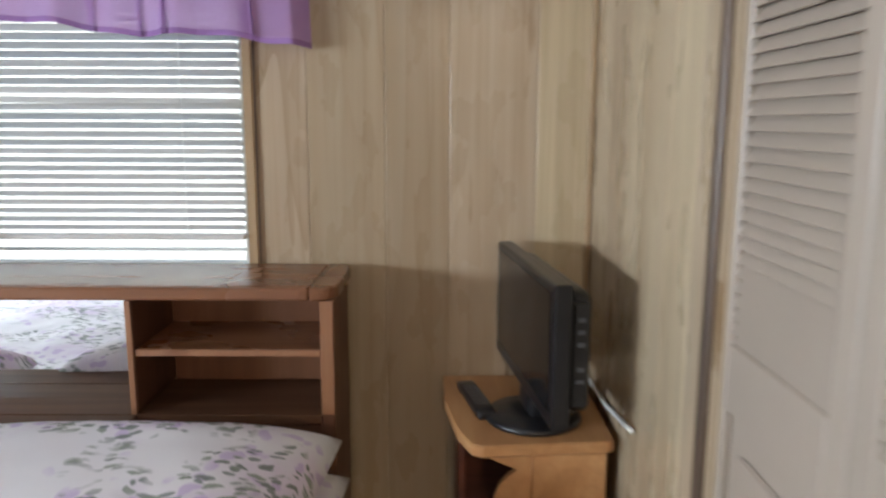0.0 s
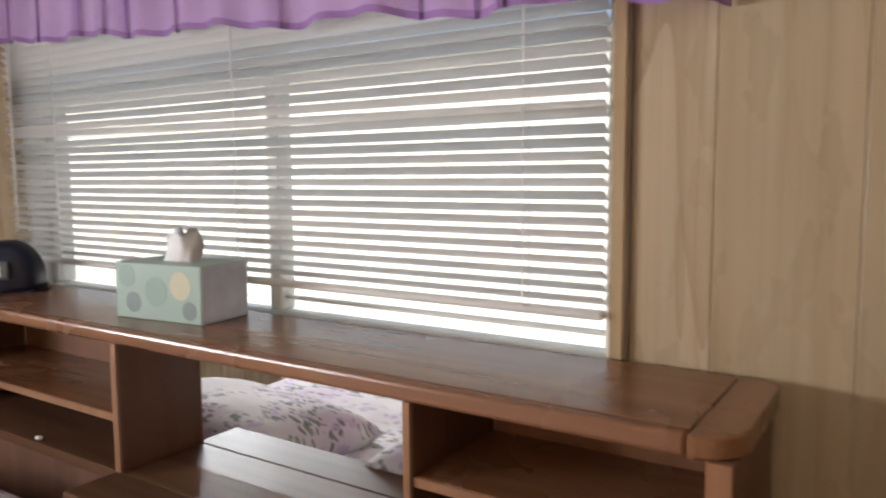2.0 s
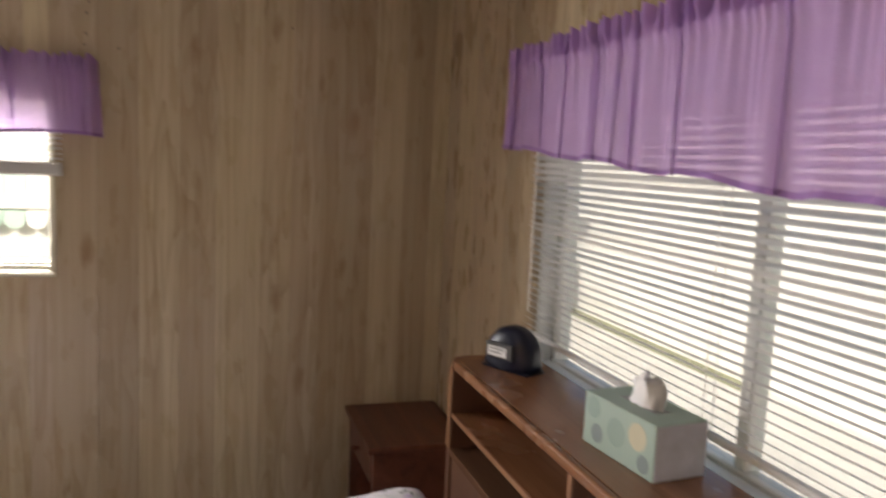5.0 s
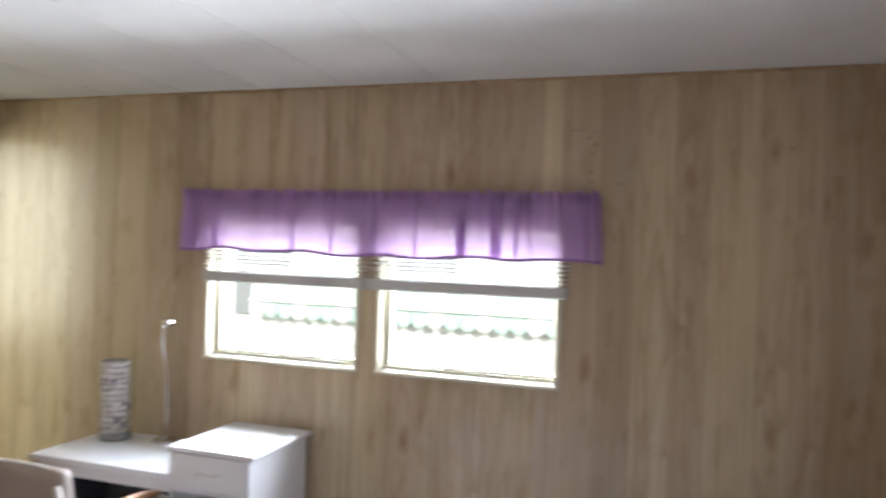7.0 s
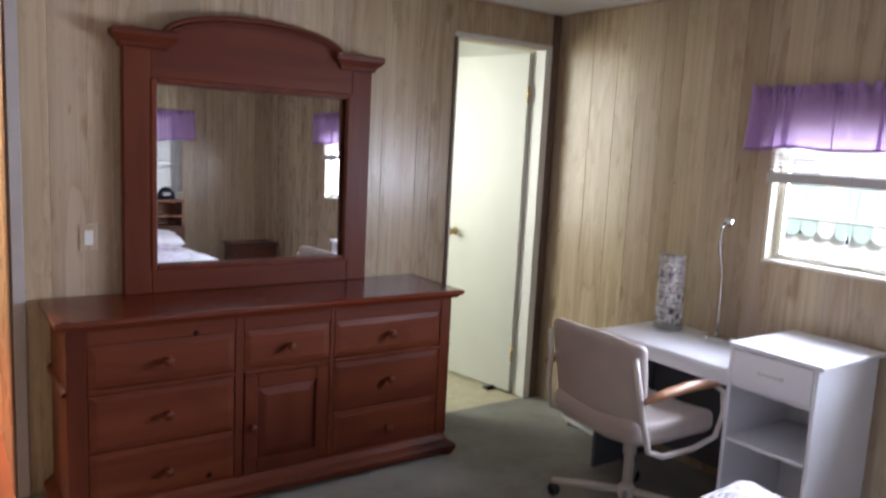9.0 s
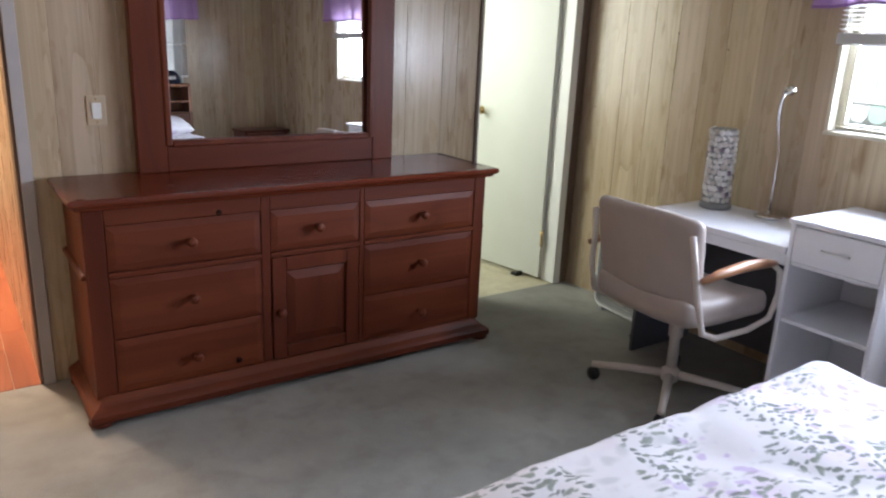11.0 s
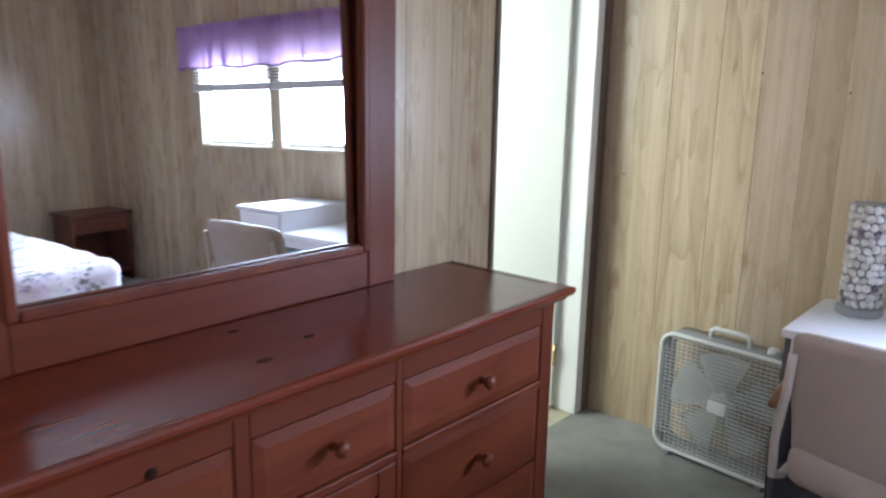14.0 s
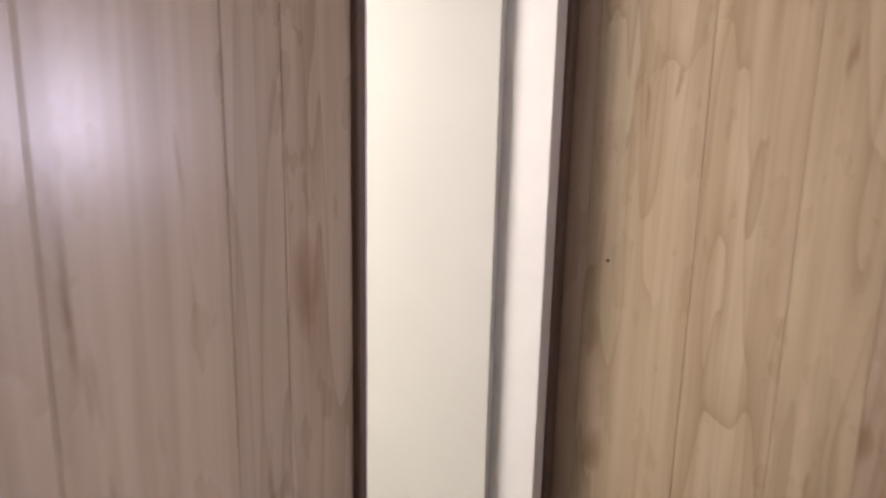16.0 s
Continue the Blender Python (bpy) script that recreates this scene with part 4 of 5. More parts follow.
def bed():
    b = thing("bed", (1.70, -1.25, 0), "made bed under a white floral quilt", "bed")
    part("box_spring", rounded_box(1.04, 2.40, -2.20, -0.30, 0.16, 0.36, 0.03, 6), PAPER, b, "", True)
    part("mattress", rounded_box(1.03, 2.41, -2.21, -0.295, 0.34, 0.52, 0.05, 8), PAPER, b, "", True)
    bm = rounded_box(1.0, 2.44, -2.245, -0.300, 0.08, 0.555, 0.075, 60, 0.008, 6.0, 3.0)
    bmesh.ops.delete(bm, geom=[f for f in bm.faces if f.calc_center_median().z < 0.10], context="FACES")
    for v in bm.verts:
        if v.co.z < 0.46:
            k = (0.46 - v.co.z) / 0.36
            edge = v.co.x if v.co.y < -2.1 else v.co.y
            push = 0.03 * k * (0.5 + 0.5 * math.sin(34 * edge + 3 * math.sin(7 * edge)))
            if v.co.y < -2.17:
                v.co.y -= push * 0.6
            elif v.co.x < 1.1:
                v.co.x -= push
            elif v.co.x > 2.34:
                v.co.x += push * 0.6
        else:
            x, y = v.co.x * 5.2, v.co.y * 5.2
            q = math.sin(x + 1.7 * math.sin(y * 0.9)) * math.sin(y + 1.9 * math.sin(x * 0.8))
            v.co.z -= 0.007 * math.exp(-(q / 0.12) ** 2)
    part("quilt", bm, FLORAL, b, "white cotton quilt with lilac flowers", True)
    for x, y in ((1.10, -2.15), (2.34, -2.15), (1.10, -0.36), (2.34, -0.36)):
        part("leg", lathe([(0.02, 0), (0.022, 0.16)], (x, y, 0), "z", 10), BLACK, b)
    return b


bed()
pillow(2.225, -0.520, 0.648, 0.68, 0.40, 0.16, 8, -2, "plump white pillow with lilac and grey flowers", 1)
pillow(2.24, -0.51, 0.585, 0.69, 0.38, 0.12, 3, 1, "flattened floral pillow under another", 2)
pillow(1.33, -0.53, 0.598, 0.64, 0.40, 0.15, 6, 3, "plump white floral pillow against the headboard", 3)


# ---- on the headboard ----
def tissue_box():
    t = thing("tissue_box", (1.59, -0.115, 0.93), "pale green patterned tissue box with a tissue showing", "tissue box", turn=6)
    ORIGIN["tissue_box"] = Vector((0, 0, 0))
    m = Mat("tissue_carton", 0.55)
    v = m.coords()
    vor = m.add("ShaderNodeTexVoronoi", Scale=17.0, Randomness=0.9)
    m.link(v, vor.inputs["Vector"])
    dots = m.ramp(vor.outputs["Distance"], [(0.10, (0.3, 0.3, 0.3)), (0.13, (0, 0, 0))])
    tint = m.mix(m.ramp(vor.outputs["Color"], [(0.35, (0, 0, 0)), (0.4, (1, 1, 1))]), (0.28, 0.42, 0.40), (0.55, 0.62, 0.45))
    m.color(m.mix(m.mix(1.0, dots, (0.8,) * 3, "MULTIPLY"), (0.33, 0.44, 0.38), tint))
    side = plain("tissue_carton_end", (0.56, 0.56, 0.62), 0.55, vary=0.25, scale=22)
    part("carton", box(-0.102, 0.101, -0.055, 0.055, 0, 0.098, 0.0015), m.m, t)
    part("end_panel", box(0.101, 0.1025, -0.053, 0.053, 0.002, 0.096), side, t, "lilac grey printed end")
    for u, z, r, tone in ((-0.058, 0.029, 0.018, "grey"), (0.055, 0.063, 0.024, "cream"), (-0.003, 0.050, 0.026, "green"), (0.074, 0.022, 0.016, "grey"), (-0.072, 0.074, 0.020, "green")):
        ink = plain("carton_print_" + tone, {"grey": (0.20, 0.26, 0.25), "cream": (0.56, 0.54, 0.38), "green": (0.27, 0.38, 0.33)}[tone], 0.55)
        part("printed_circle", lathe([(r, -0.0004), (r, 0.0), (0.001, 0.0)], (u, -0.0552, z), "y", 24), ink, t)
    part("slot", box(-0.05, 0.05, -0.016, 0.016, 0.098, 0.0985), GREY, t)
    bm = bmesh.new()
    n, rings = 22, 7
    levels = []
    for j in range(rings):
        f = j / (rings - 1)
        ring = []
        for i in range(n):
            a = 2 * math.pi * i / n
            r = (0.040 - 0.012 * f) * (1 + 0.35 * math.sin(5 * a + 3 * f) * f + 0.2 * math.sin(9 * a + 1))
            ring.append(bm.verts.new((r * math.cos(a) + 0.006 * f, 0.42 * r * math.sin(a) + 0.008 * math.sin(3 * f), 0.095 + 0.052 * f + 0.010 * f * math.sin(3 * a + 1))))
        levels.append(ring)
    for p, q in zip(levels, levels[1:]):
        for i in range(n):
            bm.faces.new((p[i], p[(i + 1) % n], q[(i + 1) % n], q[i]))
    bm.faces.new(levels[-1])
    part("tissue", bm, PAPER, t, "crumpled white tissue", True)


tissue_box()


def paper_scrap():
    p = thing("paper_scrap", (1.315, -0.236, 0.687), "tiny crumpled white paper scrap on the headboard shelf", "paper scrap")
    bm = bmesh.new()
    bmesh.ops.create_icosphere(bm, subdivisions=2, radius=0.006)
    for v in bm.verts:
        v.co = Vector((v.co.x * 1.5, v.co.y, v.co.z * 0.6)) * (1 + 0.35 * noise.noise(v.co * 300)) + Vector((1.315, -0.236, 0.6905))
    part("paper", bm, PAPER, p)


paper_scrap()


def clock():
    c = thing("alarm_clock", (1.02, -0.125, 0.93), "dark navy dome shaped clock with a silver face", "clock", turn=28)
    ORIGIN["alarm_clock"] = Vector((0, 0, 0))
    bm = bmesh.new()
    n, m = 26, 14
    rows = []
    for j in range(m + 1):
        d = -1 + 2 * j / m
        s = (1 - abs(d) ** 3.5) ** 0.4 if abs(d) < 1 else 0.05
        row = []
        for i in range(n + 1):
            a = math.pi * i / n
            row.append(bm.verts.new((0.078 * s * math.cos(a) * (1 + 0.06 * math.sin(a)), d * 0.042, 0.004 + 0.108 * s * max(0.0, math.sin(a)) ** 0.85)))
        rows.append(row)
    for p, q in zip(rows, rows[1:]):
        for i in range(n):
            bm.faces.new((p[i], p[i + 1], q[i + 1], q[i]))
        bm.faces.new((p[0], q[0], q[-1], p[-1]))
    bm.faces.new(rows[0])
    bm.faces.new(rows[-1])
    part("body", bm, NAVY, c, "", True)
    part("foot", box(-0.074, 0.074, -0.036, 0.036, 0, 0.006, 0.002), NAVY, c)
    face = part("face", box(-0.056, 0.030, -0.0445, -0.038, 0.030, 0.070, 0.005, 2), DARK_GREY, c, "dark recessed front")
    part("sticker", box(-0.048, 0.012, -0.0452, -0.0446, 0.036, 0.060), PAPER, face, "white sticker with two lines of small print")
    for z, w in ((0.052, 0.046), (0.043, 0.036)):
        part("print_line", box(-0.042, -0.042 + w, -0.0456, -0.0453, z, z + 0.004), GREY, face)


clock()


# ---- corner table and television ----
def corner_table():
    t = thing("corner_table", (2.90, -0.18, 0), "small orange pine table in the corner", "side table")
    out = [(2.748, -0.012), (3.046, -0.012), (3.046, -0.340), (3.035, -0.352), (2.815, -0.372), (2.795, -0.362), (2.772, -0.30), (2.752, -0.16)]
    top = prism(out, 0.660, 0.682, "z", 0.003)
    part("top", top, PINE, t)
    part("side_panel", box(2.905, 3.036, -0.335, -0.318, 0, 0.659, 0.002), PINE, t)
    curve = [(2.905, 0.659), (2.83, 0.659), (2.832, 0.64)] + [(2.905 - 0.068 * math.cos(radians(a)), 0.555 + 0.07 * math.sin(radians(a))) for a in (70, 50, 30, 10, -10, -30, -50, -70, -88)]
    part("bracket", prism(curve, -0.333, -0.320, "y", 0.001), PINE, t, "scalloped side bracket")
    part("side_panel", box(3.020, 3.036, -0.317, -0.02, 0, 0.659, 0.002), PINE, t)
    # inner back, left side and shelf take a darker tone than the pine
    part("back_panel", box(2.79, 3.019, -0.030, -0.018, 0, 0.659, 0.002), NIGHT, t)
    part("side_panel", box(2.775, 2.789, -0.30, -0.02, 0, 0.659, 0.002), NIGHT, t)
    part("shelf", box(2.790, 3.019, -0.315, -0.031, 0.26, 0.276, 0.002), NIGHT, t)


corner_table()


def television():
    t = thing("television", (2.915, -0.245, 0.682), "small black flat television on a round stand", "television", turn=0)
    ORIGIN["television"] = Vector((0, 0, 0))
    t.rotation_euler = (0, 0, radians(7))
    part("casing", box(-0.026, 0.004, -0.215, 0.215, 0.066, 0.300, 0.005, 2), BLACK, t)
    part("back_cover", rounded_box(0.002, 0.044, -0.20, 0.19, 0.085, 0.285, 0.018, 10), BLACK, t, "", True)
    part("screen", box(-0.0275, -0.0255, -0.197, 0.197, 0.092, 0.285), SCREEN, t, "switched-off dark screen")
    part("stand_base", lathe([(0.088, 0), (0.090, 0.006), (0.084, 0.012), (0.03, 0.020)], (0.0, 0, 0), "z", 30), BLACK, t, "glossy round foot", True)
    part("neck", rounded_box(-0.018, 0.020, -0.045, 0.045, 0.012, 0.10, 0.012, 5), BLACK, t, "", True)
    part("control_panel", box(0.006, 0.034, -0.209, -0.19, 0.10, 0.27, 0.003), BLACK, t)
    for z in (0.14, 0.16, 0.20, 0.22, 0.24):
        part("button", box(0.014, 0.026, -0.2108, -0.2088, z, z + 0.007, 0.001), DARK_GREY, t)


television()


def remote():
    r = thing("remote_control", (2.812, -0.175, 0.682), "slim black remote control with grey buttons", "remote")
    ORIGIN["remote_control"] = Vector((0, 0, 0))
    r.rotation_euler = (0, 0, radians(12))
    part("body", rounded_box(-0.019, 0.019, -0.088, 0.088, 0, 0.018, 0.007, 6), BLACK, r, "", True)
    for i in range(6):
        for j in range(3):
            part("button", box(-0.013 + j * 0.010, -0.007 + j * 0.010, -0.05 + i * 0.019, -0.042 + i * 0.019, 0.0178, 0.0192), DARK_GREY, r)


remote()
cable = thing("cable", (3.054, -0.22, 0.70), "white cable hanging along the panelled wall", "cable")
part("cord", tube([(3.050, -0.03, 0.705), (3.051, -0.12, 0.700), (3.051, -0.25, 0.707), (3.051, -0.38, 0.728), (3.051, -0.43, 0.735)], 0.0045, 8), WHITE, cable, "", True)


def nightstand():
    t = thing("nightstand", (0.235, -0.185, 0), "dark red-brown wooden nightstand with an open shelf", "nightstand")
    part("top", box(0.015, 0.455, -0.365, -0.015, 0.487, 0.510, 0.004, 2), NIGHT, t)
    for x0 in (0.03, 0.422):
        part("side_panel", box(x0, x0 + 0.018, -0.345, -0.025, 0.0, 0.4865, 0.002), NIGHT, t)
    part("back_panel", box(0.048, 0.422, -0.036, -0.025, 0.04, 0.4865), NIGHT, t)
    part("drawer", box(0.050, 0.420, -0.350, -0.04, 0.375, 0.480, 0.003), NIGHT, t)
    part("knob", lathe([(0.006, 0), (0.006, -0.01), (0.013, -0.018), (0.009, -0.026), (0.002, -0.028)], (0.235, -0.350, 0.428), "y", 12), NIGHT, t, "", True)
    part("shelf", box(0.0485, 0.4215, -0.335, -0.037, 0.06, 0.078, 0.002), NIGHT, t)


nightstand()


# ---- dresser ----
def panel_front(x0, x1, z0, z1, y, proud, step):
    """A drawer front with a bevelled raised field, looking towards +y."""
    bm = bmesh.new()
    loops = [((x0, x1, z0, z1), y), ((x0, x1, z0, z1), y + proud * 0.35), ((x0 + step, x1 - step, z0 + step, z1 - step), y + proud), ]
    rings = []
    for (a, b, c, d), yy in loops:
        rings.append([bm.verts.new(p) for p in ((a, yy, c), (b, yy, c), (b, yy, d), (a, yy, d))])
    for p, q in zip(rings, rings[1:]):
        for i in range(4):
            bm.faces.new((p[i], p[(i + 1) % 4], q[(i + 1) % 4], q[i]))
    bm.faces.new(rings[-1])
    bm.faces.new(rings[0])
    return bm


def moulding(x0, x1, y0, y1, profile):
    """A run of moulding on three sides: (out, z) pairs round left side, front and right side; the back stays on y0."""
    bm = bmesh.new()
    rings = []
    for o, z in profile:
        rings.append([bm.verts.new(p) for p in ((x0 - o, y0, z), (x0 - o, y1 + o, z), (x1 + o, y1 + o, z), (x1 + o, y0, z))])
    for p, q in zip(rings, rings[1:]):
        for i in range(4):
            bm.faces.new((p[i], p[(i + 1) % 4], q[(i + 1) % 4], q[i]))
    bm.faces.new(rings[0])
    bm.faces.new(rings[-1])
    return bm


KNOTS = ((1.649, -3.937, 0.010), (1.797, -3.888, 0.013), (1.743, -4.076, 0.010), (2.21, -3.90, 0.009), (2.512, -3.776, 0.011))
KNOB = [(0.010, 0), (0.008, 0.006), (0.0075, 0.012), (0.014, 0.018), (0.0175, 0.024), (0.0165, 0.031), (0.010, 0.036), (0.002, 0.0375)]


def dresser():
    d = thing("dresser", (1.71, -3.97, 0), "reddish brown pine dresser with panelled drawers", "dresser")
    xl, xr, yb, yf = 0.928, 2.512, -4.185, -3.792
    part("carcass", box(xl, xr, yb, yf - 0.014, 0.045, 0.735, 0.002), DRESSER_UP, d)
    for x0, x1 in ((xl, 0.985), (1.515, 1.535), (1.898, 1.932), (2.448, xr)):
        part("post", box(x0, x1, yf - 0.0138, yf, 0.09, 0.735, 0.003), DRESSER_UP, d)
    for x0, x1 in ((0.985, 1.515), (1.535, 1.898), (1.932, 2.448)):
        part("rail", box(x0, x1, yf - 0.0138, yf - 0.001, 0.680, 0.735, 0.002), DRESSER, d)
        part("rail", box(x0, x1, yf - 0.0138, yf + 0.004, 0.503, 0.522, 0.003), DRESSER, d)
    part("waist_moulding", moulding(xl, xr, yb, yf - 0.03, [(0.0, 0.500), (0.012, 0.504), (0.016, 0.511), (0.010, 0.519), (0.0, 0.523)]), DRESSER, d)
    top = moulding(xl, xr, yb, yf, [(0.012, 0.7355), (0.020, 0.739), (0.024, 0.747), (0.034, 0.752), (0.040, 0.760), (0.040, 0.768), (0.036, 0.774), (0.028, 0.776)])
    part("top", top, DRESSER_TOP, d, "wide glossy overhanging top")
    part("inlay_line", box(0.922, 0.9275, -4.17, -3.826, 0.7745, 0.7766), KNOT, d, "dark joint line across the end of the top")
    for x, y, r in KNOTS:
        bm = lathe([(r, 0), (r * 0.9, 0.0009), (0.001, 0.0011)], (0, 0, 0), "z", 14)
        bm.transform(Matrix.Translation((x, y, 0.7758)) @ Matrix.Diagonal((1.5, 0.8, 1, 1)))
        part("wood_knot", bm, KNOT, d, "dark knot in the wood", True)
    part("plinth", moulding(xl + 0.028, xr - 0.016, yb, yf + 0.006, [(0.050, 0.026), (0.052, 0.050), (0.042, 0.060), (0.022, 0.072), (0.008, 0.088), (0.0, 0.096)]), DRESSER, d)
    for x in (0.935, 2.510):
        for y in (-3.778, -4.14):
            part("bun_foot", lathe([(0.022, 0), (0.036, 0.005), (0.041, 0.014), (0.036, 0.022), (0.028, 0.0265)], (x, y, 0), "z", 18), DRESSER, d, "", True)
    rows = ((0.527, 0.678), (0.292, 0.500), (0.098, 0.286))
    knob_z = (0.605, 0.402, 0.184)
    for x0, x1, kx in ((0.988, 1.512, 1.252), (1.935, 2.445, 2.184)):
        for (z0, z1), kz in zip(rows, knob_z):
            f = part("drawer", panel_front(x0, x1, z0, z1, yf - 0.005, 0.007, 0.024), DRESSER, d)
            part("knob", lathe(KNOB, (kx, yf + 0.008, kz), "y", 16), DRESSER, f, "turned wooden knob", True)
    f = part("drawer", panel_front(1.538, 1.895, 0.527, 0.678, yf - 0.005, 0.007, 0.024), DRESSER, d)
    part("knob", lathe(KNOB, (1.716, yf + 0.008, 0.605), "y", 16), DRESSER, f, "turned wooden knob", True)
    door = part("door", box(1.538, 1.895, yf - 0.0135, yf - 0.0135 + 0.0005, 0.098, 0.500), DRESSER_UP, d, "panelled cupboard door")
    for x0, x1, z0, z1 in ((1.5385, 1.592, 0.0985, 0.4995), (1.841, 1.8945, 0.0985, 0.4995), (1.592, 1.841, 0.4440, 0.4995), (1.592, 1.841, 0.0985, 0.1500)):
        part("door_frame", box(x0, x1, yf - 0.0128, yf + 0.005, z0, z1, 0.003), DRESSER_UP, door)
    part("door_panel", panel_front(1.594, 1.839, 0.152, 0.442, yf - 0.0125, 0.016, 0.034), DRESSER_UP, door)
    part("knob", lathe(KNOB, (1.868, yf + 0.005, 0.292), "y", 16), DRESSER, door, "turned wooden knob", True)
    for x, z in ((2.08, 0.690), (2.03, 0.130)):
        part("wood_knot", lathe([(0.011, 0), (0.010, 0.0012), (0.001, 0.0014)], (x, yf + (-0.0005 if z > 0.5 else 0.0085), z), "y", 12), KNOT, d, "dark knot in the wood", True)
    return d


dresser()


def dresser_mirror():
    m = thing("dresser_mirror", (1.72, -4.155, 0.776), "red-brown pine framed mirror with an arched crest", "mirror")
    x0, x1 = 1.192, 2.255
    yb, yf = -4.188, -4.138
    gx0, gx1, gz0, gz1 = 1.292, 2.152, 0.872, 1.622
    part("stile", box(x0, gx0, yb, yf, 0.7765, 1.735, 0.003), DRESSER_UP, m)
    part("stile", box(gx1, x1, yb, yf, 0.7765, 1.735, 0.003), DRESSER_UP, m)
    part("bottom_rail", box(gx0, gx1, yb, yf - 0.001, 0.7765, gz0, 0.003), DRESSER, m)
    cx = (x0 + x1) / 2
    arch = [(gx0, gz1), (gx1, gz1), (gx1, 1.735), (2.10, 1.735)]
    arch += [(cx + 0.38 * math.cos(radians(a)), 1.770 + 0.108 * max(0.0, math.sin(radians(a))) ** 0.9) for a in range(4, 177, 8)]
    arch += [(1.34, 1.735), (gx0, 1.735)]
    part("crest", prism(arch, yb, yf - 0.0005, "y"), DRESSER, m, "arched crest board")
    cap = [(cx + 0.384 * math.cos(radians(a)), -4.138, 1.776 + 0.108 * max(0.0, math.sin(radians(a))) ** 0.9) for a in range(0, 181, 6)]
    part("crest_moulding", tube(cap, 0.012, 8), DRESSER, m, "rounded moulding along the arch", True)
    part("crest_moulding", tube([(a, -4.130, b - 0.020) for a, _, b in cap], 0.006, 8), DRESSER, m, "", True)
    for a, b in ((x0 - 0.002, 1.345), (2.095, x1 + 0.002)):
        part("cornice", moulding(a, b, yb, yf, [(0.002, 1.728), (0.010, 1.735), (0.014, 1.746), (0.026, 1.756), (0.040, 1.772), (0.042, 1.790), (0.034, 1.797)]), DRESSER, m, "stepped corner cornice")
    b = 0.020
    for a in ((gx0 - 0.004, gx0 + b, gz0, gz1), (gx1 - b, gx1 + 0.004, gz0, gz1), (gx0 + b, gx1 - b, gz0 - 0.004, gz0 + b), (gx0 + b, gx1 - b, gz1 - b, gz1 + 0.004)):
        part("bead", box(a[0], a[1], yf - 0.022, yf + 0.006, a[2], a[3], 0.006, 2), DRESSER_UP, m, "rounded inner bead")
    glass = bmesh.new()
    box(gx0 + 0.006, gx1 - 0.006, -0.004, 0.0, gz0 + 0.006, gz1 - 0.006, bm=glass)
    for v in glass.verts:
        v.co.y += yf - 0.026 - 0.0165 * (v.co.z - gz0) + 0.006 * (v.co.x - cx)
    part("mirror_glass", glass, SILVER, m, "clear mirror glass")


dresser_mirror()


def switch():
    s = thing("light_switch", (2.373, S + 0.001, 0.948), "almond rocker light switch on the panelled wall", "light switch")
    part("plate", box(2.341, 2.404, S + 0.0005, S + 0.0055, 0.948, 1.053, 0.0025, 2), ALMOND, s)
    part("rocker", prism([(S + 0.0055, 0.972), (S + 0.0075, 0.972), (S + 0.011, 1.028), (S + 0.0055, 1.028)], 2.357, 2.388, "x", 0.0008), WHITE, s, "white rocker paddle")
    for z in (0.960, 1.041):
        part("screw", lathe([(0.0028, 0), (0.0026, 0.0012), (0.0005, 0.0015)], (2.3725, S + 0.0055, z), "y", 10), BRASS, s)


switch()


# ---- desk corner ----
def desk():
    d = thing("desk", (0.23, -3.01, 0), "white laminate desk against the panelled wall", "desk")
    part("top", box(0.006, 0.442, -3.345, -2.692, 0.620, 0.646, 0.003), LAMINATE, d)
    part("side_panel", box(0.03, 0.425, -3.338, -3.322, 0, 0.6195, 0.002), SLATE, d, "dark slate side panel")
    part("back_panel", box(0.03, 0.044, -3.3215, -2.694, 0.06, 0.6195, 0.002), SLATE, d, "dark slate back panel")
    part("apron", box(0.410, 0.424, -3.3215, -2.694, 0.575, 0.6195, 0.002), LAMINATE, d)


desk()


def drawer_unit():
    u = thing("drawer_unit", (0.23, -2.51, 0), "white laminate drawer unit with open shelves", "drawer unit")
    y0, y1 = -2.688, -2.350
    part("top", box(0.012, 0.446, y0 - 0.006, y1 + 0.020, 0.735, 0.752, 0.003), LAMINATE, u)
    part("side_panel", box(0.02, 0.436, y0, y0 + 0.016, 0, 0.7345, 0.002), LAMINATE, u)
    part("side_panel", box(0.02, 0.436, y1 - 0.016, y1, 0, 0.7345, 0.002), LAMINATE, u)
    part("back_panel", box(0.02, 0.028, y0 + 0.016, y1 - 0.016, 0.0, 0.7345), LAMINATE, u)
    for z in (0.585, 0.375, 0.05):
        part("shelf", box(0.028, 0.428, y0 + 0.0165, y1 - 0.0165, z, z + 0.014, 0.002), LAMINATE, u)
    f = part("drawer", box(0.420, 0.438, y0 + 0.018, y1 - 0.018, 0.602, 0.730, 0.002), LAMINATE, u)
    part("handle", tube([(0.438, -2.565, 0.665), (0.452, -2.560, 0.665), (0.452, -2.478, 0.665), (0.438, -2.473, 0.665)], 0.004, 8), WHITE, f, "slim white bar handle", True)


drawer_unit()


